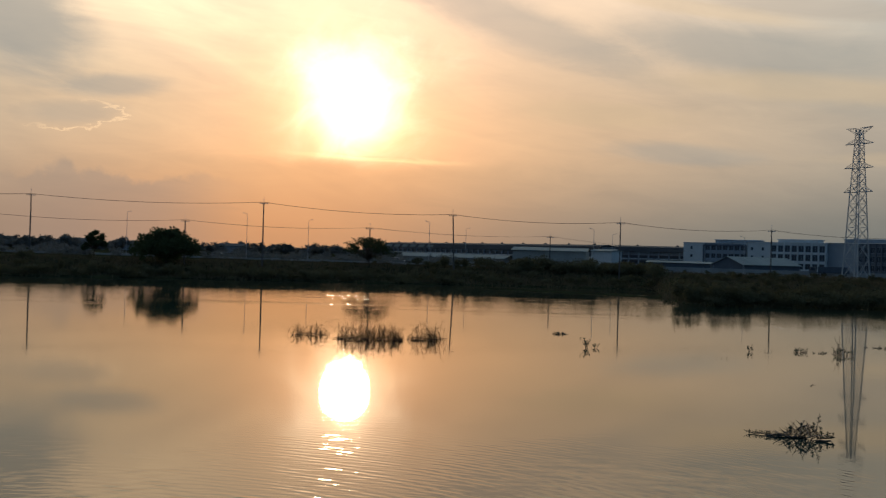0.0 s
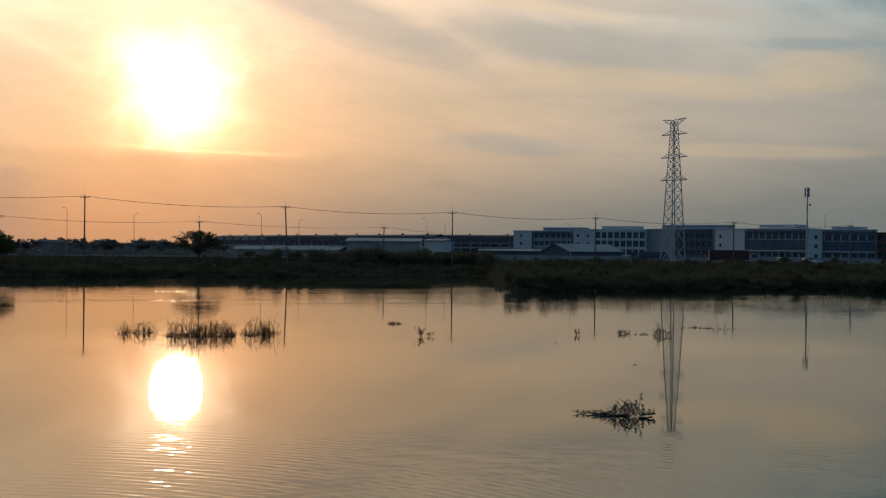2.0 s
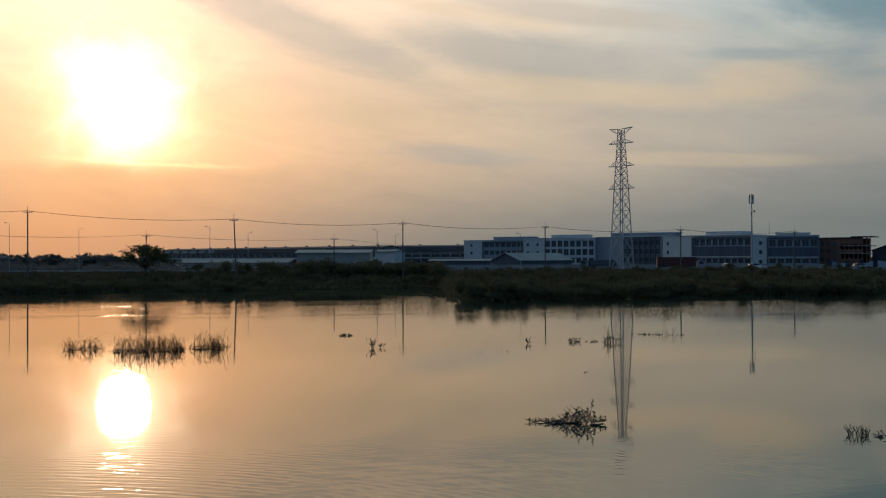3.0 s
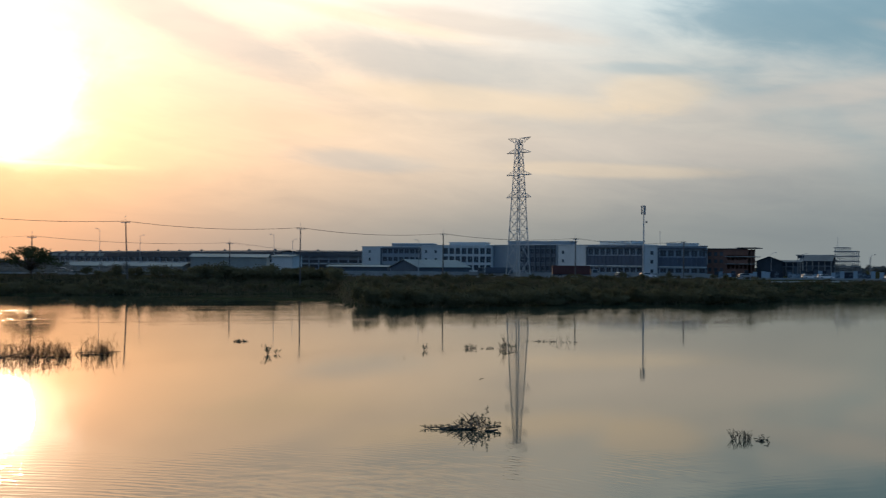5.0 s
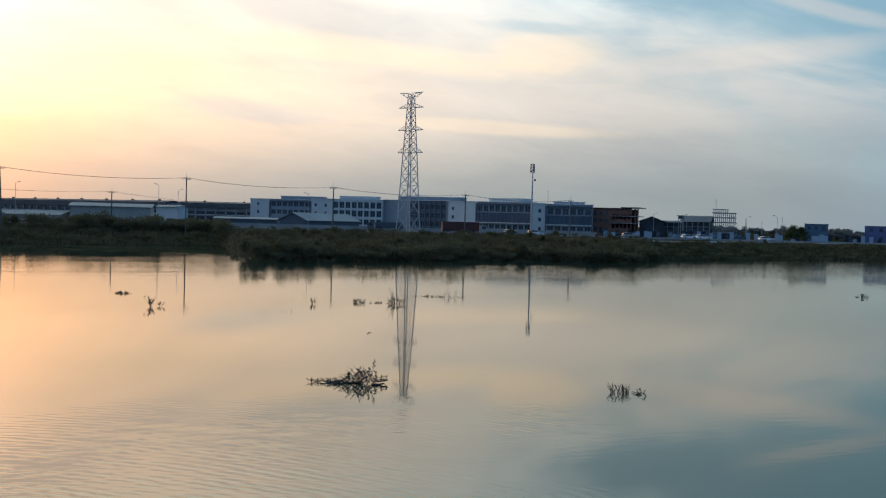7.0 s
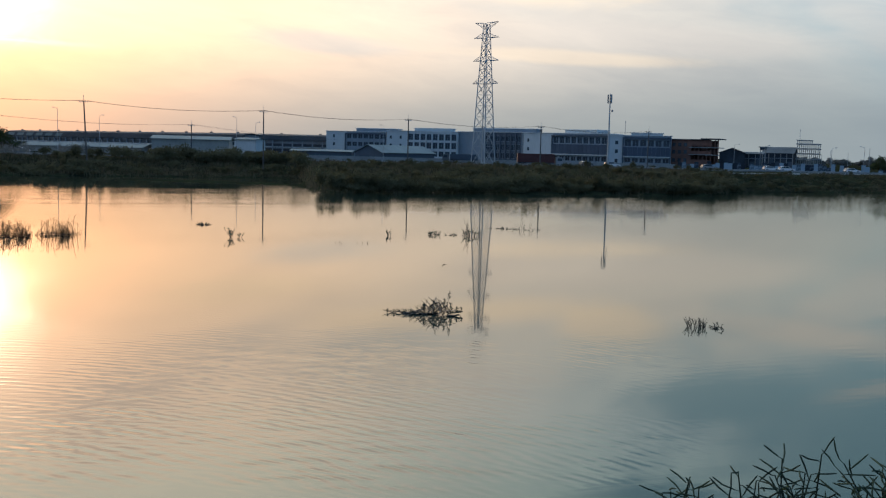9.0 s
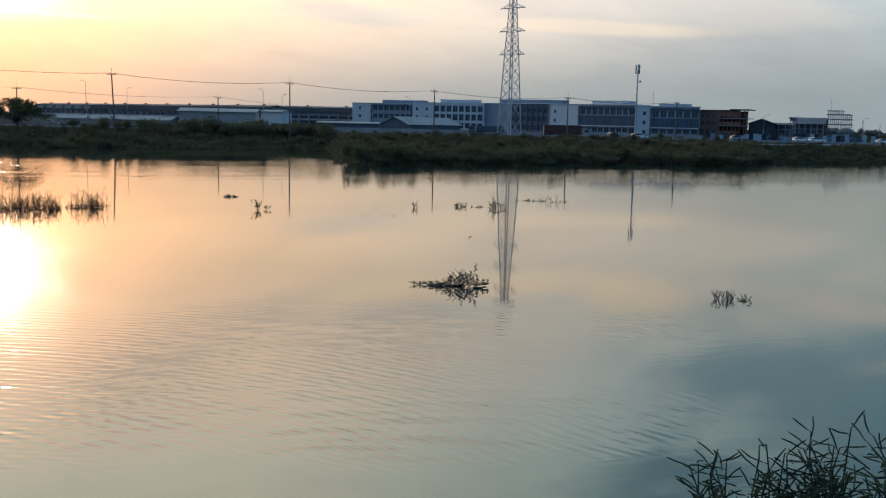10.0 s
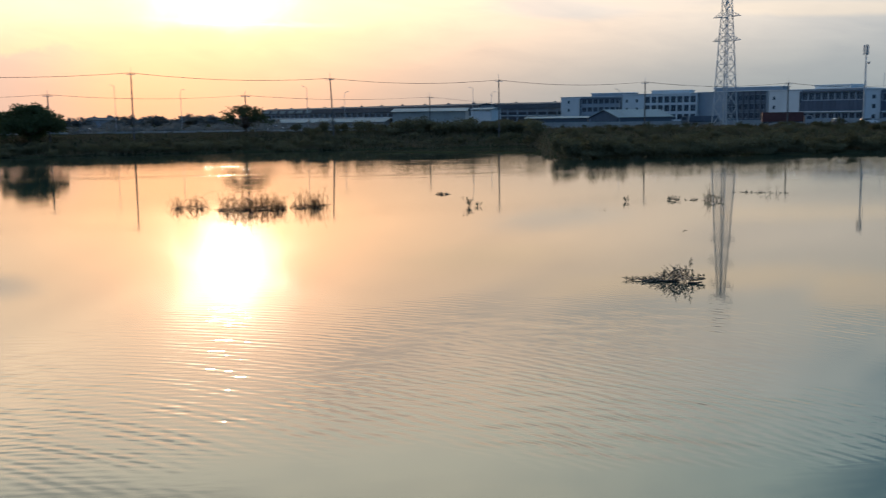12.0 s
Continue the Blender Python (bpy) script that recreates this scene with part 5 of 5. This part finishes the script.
# ---- things in the water ----
def reed_clump(az0, az1, d, blades, high, peak, label, seed):
    r = random.Random(seed)
    mid = at((az0 + az1) / 2, d)
    t = thing("reed_clump", label, "reeds", "reed clumps in the water", where=pose(mid.x, mid.y, 0, 0, 0, -(az0 + az1) / 2))
    half = radians(az1 - az0) * d / 2
    # tufts of unlike size, each leaning its own way
    tufts = [(r.uniform(-0.8, 0.85), r.uniform(0.08, 0.30), r.uniform(0.35, 1.1), r.uniform(-0.8, 0.8)) for _ in range(max(4, blades // 32))]
    s = Shape()
    for _ in range(blades):
        c, w, k, lean = r.choice(tufts)
        x = half * max(-1.0, min(1.0, c + r.gauss(0, w) if r.random() < 0.75 else r.uniform(-1, 1)))
        p = Vector((x, r.gauss(0, 0.7), -0.1))
        h = high * k * r.uniform(0.15, 1.0) ** 1.4 * (1.14 - 0.32 * abs(x / half - peak))
        side = Vector((lean - 0.8 * x / half + r.gauss(0, 0.8), r.gauss(0, 0.7), 0)) * h * r.uniform(0.25, 0.85)
        drop = r.choice((0.05, 0.2, 0.45, 0.7, 1.02))
        bow = r.uniform(0.15, 0.5)
        pts = [p, p + Vector((0, 0, h * 0.55)) + side * bow, p + Vector((0, 0, h * 0.9)) + side * (0.35 + 0.5 * bow), p + Vector((0, 0, h * (0.6 + 0.4 * drop))) + side * 0.85, p + Vector((0, 0, h * drop)) + side * 1.1]
        s.path(pts, r.uniform(0.012, 0.021), 0.005, 3)
    tagged(part("reed_growth", s, REED, t), kind="stuff")
    # broken stalks tangled low over the water
    for _ in range(blades // 3):
        c, w, k, lean = r.choice(tufts)
        x = half * max(-1.0, min(1.0, c + r.gauss(0, w * 0.8)))
        p = Vector((x, r.gauss(0, 0.5), r.uniform(0.0, 0.5) * high * k * 0.5))
        way = Vector((r.gauss(0, 0.5), r.gauss(0, 0.25), r.gauss(0.05, 0.22)))
        q = p + way
        q.z = max(0.02, q.z)
        s.path([p, p.lerp(q, 0.5) + Vector((0, 0, r.uniform(0.0, 0.12))), q], 0.014, 0.006, 3)
    m = Shape()
    for _ in range(blades // 14):
        x = half * r.uniform(-1, 1)
        y = r.gauss(0, 0.5)
        a = r.uniform(-0.5, 0.5)
        long = r.uniform(0.4, 1.2)
        m.rod((x - long / 2, y, r.uniform(0.0, 0.12)), (x + long / 2, y + a, r.uniform(0.0, 0.2)), 0.022, 0.012, 4)
    tagged(part("litter", m, WOOD_DARK, t, "sodden dead stalks lying on the water"), kind="stuff")


reed_clump(-8.5, -6.3, 82, 120, 1.25, 0.25, "small clump of dry brown reeds standing in water", 1)
reed_clump(-6.0, -2.2, 79, 420, 2.15, -0.45, "wide clump of dry brown arching reeds standing in water", 2)
reed_clump(-2.05, 0.3, 80, 210, 1.6, 0.45, "clump of dry brown reeds with a dense end", 3)


def leafy_stem(wood, leaf, r, p, way, long, thick, leaves, size):
    """A bent stem with small leaves along it."""
    pts = [Vector(p)]
    way = Vector(way).normalized()
    for _ in range(4):
        way = (way + rand_dir(r) * 0.28).normalized()
        q = pts[-1] + way * long / 4
        q.z = max(q.z, 0.0)
        pts.append(q)
    wood.path(pts, thick, thick * 0.45, 4)
    for _ in range(leaves):
        i = r.randrange(1, 4)
        q = pts[i].lerp(pts[i + 1], r.random())
        d = (way + rand_dir(r) * 1.2).normalized()
        leaf.leaf(q, d, d.orthogonal().normalized(), size * r.uniform(0.7, 1.4), size * 0.45)


def drift_heap():
    """Branches that drifted together: a low log tail, a mound of crossed sticks, and leafy shoots."""
    r = random.Random(4)
    p0 = at(19.6, 42.6)
    t = thing("drift_branches", "heap of dark wet drift branches with a few leafy shoots", "branches", where=pose(p0.x, p0.y, 0, 0, 0, -19.6))
    log = Shape()
    log.path([Vector((-1.75, 0.12, 0.07)), Vector((-1.5, 0.03, 0.02)), Vector((-1.25, 0.05, 0.06)), Vector((-0.95, -0.04, 0.02)), Vector((-0.6, 0.02, 0.06)), Vector((-0.1, -0.1, 0.02)), Vector((0.5, -0.1, 0.05))], 0.014, 0.045, 7)
    part("log", log, WOOD_DARK, t)
    end = Shape()
    end.path([Vector((0.9, -0.1, 0.06)), Vector((1.25, -0.15, 0.10)), Vector((1.55, -0.1, 0.16))], 0.025, 0.03, 6)
    part("branch", end, WOOD_DARK, t)
    for i in range(52):
        s = Shape()
        x = -0.75 + 1.65 * i / 51 + r.uniform(-0.12, 0.12)
        top = 0.66 * max(0.12, 1 - abs((x - 0.40) / 1.05) ** 1.4)
        lean = r.choice((-1, 1)) * r.uniform(0.10, 0.55)
        y = r.uniform(-0.45, 0.35)
        a, c = Vector((x - lean * 0.6, y, r.uniform(-0.02, 0.10))), Vector((x + lean * 0.5, y + r.uniform(-0.35, 0.35), top * r.uniform(0.55, 1.1)))
        mid = a.lerp(c, 0.5) + Vector((r.uniform(-0.04, 0.04), 0, r.uniform(-0.03, 0.05)))
        s.path([a, mid, c, c + (c - mid).normalized() * r.uniform(0.05, 0.16)], r.uniform(0.010, 0.021), 0.005, 5)
        part("branch", s, GREY_TWIG if i % 4 == 0 else WOOD_DARK, t)
    arch = Shape()
    arch.path([Vector((0.10, -0.1, 0.30)), Vector((0.30, -0.12, 0.48)), Vector((0.50, -0.12, 0.54)), Vector((0.62, -0.1, 0.36)), Vector((0.66, -0.1, 0.05))], 0.035, 0.020, 6)
    part("branch", arch, WOOD_DARK, t)
    low = Shape()
    low.path([Vector((0.85, -0.5, 0.02)), Vector((1.0, -0.55, 0.05)), Vector((1.2, -0.5, 0.03)), Vector((1.40, -0.52, 0.08))], 0.035, 0.04, 6)
    part("branch", low, WOOD_DARK, t)
    tw, lf = Shape(), Shape()
    for _ in range(110):
        x = r.uniform(-0.9, 1.05)
        top = 0.5 * max(0.1, 1 - abs((x - 0.35) / 1.2) ** 1.5)
        leafy_stem(tw, lf, r, (x, r.uniform(-0.5, 0.3), r.uniform(0, top * 0.7)), (r.uniform(-1, 1), r.uniform(-0.5, 0.5), r.uniform(-0.1, 0.7)), r.uniform(0.12, 0.36), 0.008, 1, 0.06)
    for x, h in ((0.86, 0.92), (0.80, 0.62), (1.10, 0.52), (0.46, 0.62), (0.25, 0.50), (-0.10, 0.40), (1.30, 0.26), (1.45, 0.20)):
        leafy_stem(tw, lf, r, (x, r.uniform(-0.2, 0.1), 0.05), (r.uniform(-0.12, 0.12), 0, 1), h, 0.011, 20 if h > 0.3 else 10, 0.105)
    for k in range(26):
        leafy_stem(tw, lf, r, (-1.78 + 0.045 * k + r.uniform(-0.03, 0.03), r.uniform(-0.06, 0.10), 0.05), (r.uniform(-1, 1), r.uniform(-0.4, 0.4), r.uniform(-0.1, 0.7)), r.uniform(0.05, 0.15), 0.010, 4, 0.075)
    for k in range(9):
        leafy_stem(tw, lf, r, (0.95 + 0.07 * k, -0.1, 0.12), (r.uniform(-1, 1), r.uniform(-0.4, 0.4), r.uniform(-0.3, 0.6)), r.uniform(0.06, 0.16), 0.010, 5, 0.08)
    tagged(part("twigs", tw, WOOD_DARK, t), kind="stuff")
    tagged(part("leaves", lf, POD, t), kind="stuff")


drift_heap()


def water_sprig(az, d, wide, high, stems, leaves, label, seed, name="water_plant"):
    """Leafy or bare stems standing in the water."""
    r = random.Random(seed)
    p0 = at(az, d)
    t = thing(name, label, "water plant", "plants standing in the water", where=pose(p0.x, p0.y, 0, 0, 0, -az))
    tw, lf = Shape(), Shape()
    thick = max(0.012, 0.011 * d / 60)
    for _ in range(stems):
        x = r.uniform(-0.5, 0.5) * wide
        leafy_stem(tw, lf, r, (x, r.uniform(-0.1, 0.1), 0), (r.uniform(-0.45, 0.45), r.uniform(-0.4, 0.4), 1), high * r.uniform(0.35, 1.0), thick, leaves, 0.11 * d / 70)
    tagged(part("stems", tw, WOOD_DARK, t), kind="stuff")
    if leaves:
        tagged(part("leaves", lf, POD, t), kind="stuff")


def floating_weed(az, d, wide, bits, label, seed, high=0.12):
    """Short stems and leaves lying on the water in a broken line."""
    r = random.Random(seed)
    p0 = at(az, d)
    t = thing("water_weed", label, "water weed", "weed floating on the water", where=pose(p0.x, p0.y, 0, 0, 0, -az))
    tw, lf = Shape(), Shape()
    for _ in range(bits):
        x = r.uniform(-0.5, 0.5) * wide
        x = round(x / 0.35) * 0.35 + r.gauss(0, 0.07)
        leafy_stem(tw, lf, r, (x, r.gauss(0, 0.25), 0.02), (r.uniform(-1, 1), r.uniform(-0.6, 0.6), r.uniform(0, 0.35)), r.uniform(0.10, 0.32), 0.022, 2, 0.12)
    tagged(part("stems", tw, WOOD_DARK, t), kind="stuff")
    tagged(part("leaves", lf, POD, t), kind="stuff")


water_sprig(34.95, 42.4, 0.75, 0.5, 46, 2, "tuft of thin dark stems standing in the water", 5)
floating_weed(35.9, 42.3, 0.7, 9, "dark stalk floating beside a tuft of stems", 6)
water_sprig(8.35, 78, 0.3, 0.9, 9, 14, "small leafy tuft rising from the water", 7)
water_sprig(8.85, 78, 0.2, 0.6, 4, 10, "short leafy sprig rising from the water", 8)
water_sprig(17.25, 81.5, 0.3, 0.75, 5, 10, "thin dark leafy sprig rising from the water", 9)
floating_weed(6.8, 90.5, 0.75, 34, "flat dark clump of floating weed", 10)
water_sprig(19.85, 83.5, 0.7, 0.45, 10, 8, "low dark leafy tuft in the water", 11)
floating_weed(20.6, 83.5, 3.2, 20, "broken line of dark floating stems", 12)
water_sprig(21.75, 83.5, 0.5, 1.5, 9, 1, "bare dead branches standing tall in the water", 13, "dead_branch")
water_sprig(22.1, 83.2, 1.7, 0.7, 30, 4, "tangle of low bare branches in the water", 14, "dead_branch")
floating_weed(23.8, 92, 2.8, 24, "broken line of dark floating stems", 15)
water_sprig(25.0, 91.6, 1.3, 0.85, 8, 1, "forked bare branch leaning out of the water", 16, "dead_branch")
floating_weed(25.5, 91.6, 1.6, 7, "few dark stems floating on the water", 17)
floating_weed(47.4, 117, 1.3, 22, "small dark clump of floating weed", 18)
water_sprig(47.5, 117, 0.6, 0.6, 5, 6, "small dark leafy tuft in the water", 19)
water_sprig(14.4, 74, 0.5, 0.28, 3, 0, "few thin stems standing in the water", 20)
water_sprig(15.7, 74.5, 1.0, 0.32, 5, 0, "few thin stems standing in the water", 21)
floating_weed(20.45, 61.5, 0.2, 2, "tiny dark twig floating on water", 22)


# ---- shrub on the near bank ----
def pod_shrub(az, d, top, stems, seed, reach):
    r = random.Random(seed)
    base = ground_at(az, d)
    t = thing("pod_shrub", "leggy green shrub with long thin seed pods on the near bank", "shrub", "shrubs on the near bank", where=pose(*base))
    s, f = Shape(), Shape()
    h = top - base.z
    twig_ends = []
    for _ in range(stems):
        a, k = r.uniform(0, 6.28), r.random()
        tip = Vector((math.cos(a) * reach * k, math.sin(a) * reach * k, h * r.uniform(0.72, 1.0) * (1 - 0.18 * k)))
        pts = [Vector((r.gauss(0, 0.12), r.gauss(0, 0.12), -0.1)), tip * 0.4 + Vector((0, 0, h * 0.1)) + rand_dir(r) * 0.05, tip * 0.75 + Vector((0, 0, h * 0.06)) + rand_dir(r) * 0.04, tip]
        s.path(pts, 0.007, 0.003, 5)
        twig_ends += [pts[1].lerp(pts[2], r.random()) for _ in range(12)] + [pts[0].lerp(pts[1], r.uniform(0.5, 1)) for _ in range(6)]
        for j in range(9):
            k = 0.30 + 0.70 * j / 8
            q = pts[1].lerp(pts[2], (k - 0.3) / 0.35) if k < 0.65 else pts[2].lerp(pts[3], (k - 0.65) / 0.35)
            turn = 2.4 * j + a + r.uniform(-0.5, 0.5)
            way = Vector((math.cos(turn), math.sin(turn), r.uniform(-0.25, 0.9))).normalized()
            stalk = q + way * r.uniform(0.01, 0.035)
            s.rod(q, stalk, 0.0022, 0.0018, 4)
            way = (way + rand_dir(r) * 0.5).normalized()
            long = r.uniform(0.075, 0.14)
            bent = (way + rand_dir(r) * 0.28).normalized()
            spine = [stalk, stalk + way * long * 0.15, stalk + way * long * 0.5, stalk + way * long * 0.5 + bent * long * 0.36, stalk + way * long * 0.5 + bent * long * 0.5]
            for (p, q), (ra, rb) in zip(zip(spine, spine[1:]), ((0.0025, 0.0036), (0.0036, 0.0041), (0.0041, 0.0036), (0.0036, 0.0016))):
                f.rod(p, q, ra, rb, 6)
    tagged(part("stem_growth", s, POD, t, "thin branching stems"), kind="stuff")
    tagged(part("pod_growth", f, POD, t, "long narrow pods"), kind="stuff")
    g = Shape()
    for p in twig_ends:
        way = (rand_dir(r) + Vector((0, 0, 0.3))).normalized()
        g.leaf(p, way, way.orthogonal().normalized(), r.uniform(0.035, 0.065), 0.020)
    tagged(part("leaves", g, SHRUB_LEAF, t), kind="stuff")


for az_s, d_s, up_s, n_s, reach_s in ((35.3, 4.7, -16.0, 8, 0.18), (38.2, 4.7, -16.8, 8, 0.20), (41.4, 4.75, -15.0, 9, 0.28), (45.6, 4.8, -15.2, 14, 0.36), (51.5, 4.9, -14.8, 24, 0.45), (44.4, 4.5, -18.2, 26, 0.42), (40.0, 4.55, -18.6, 14, 0.24), (50.0, 4.5, -16.6, 26, 0.42)):
    pod_shrub(az_s + 0.6, d_s, EYE + d_s * math.tan(radians(up_s + 0.3)), n_s, int(az_s), reach_s)
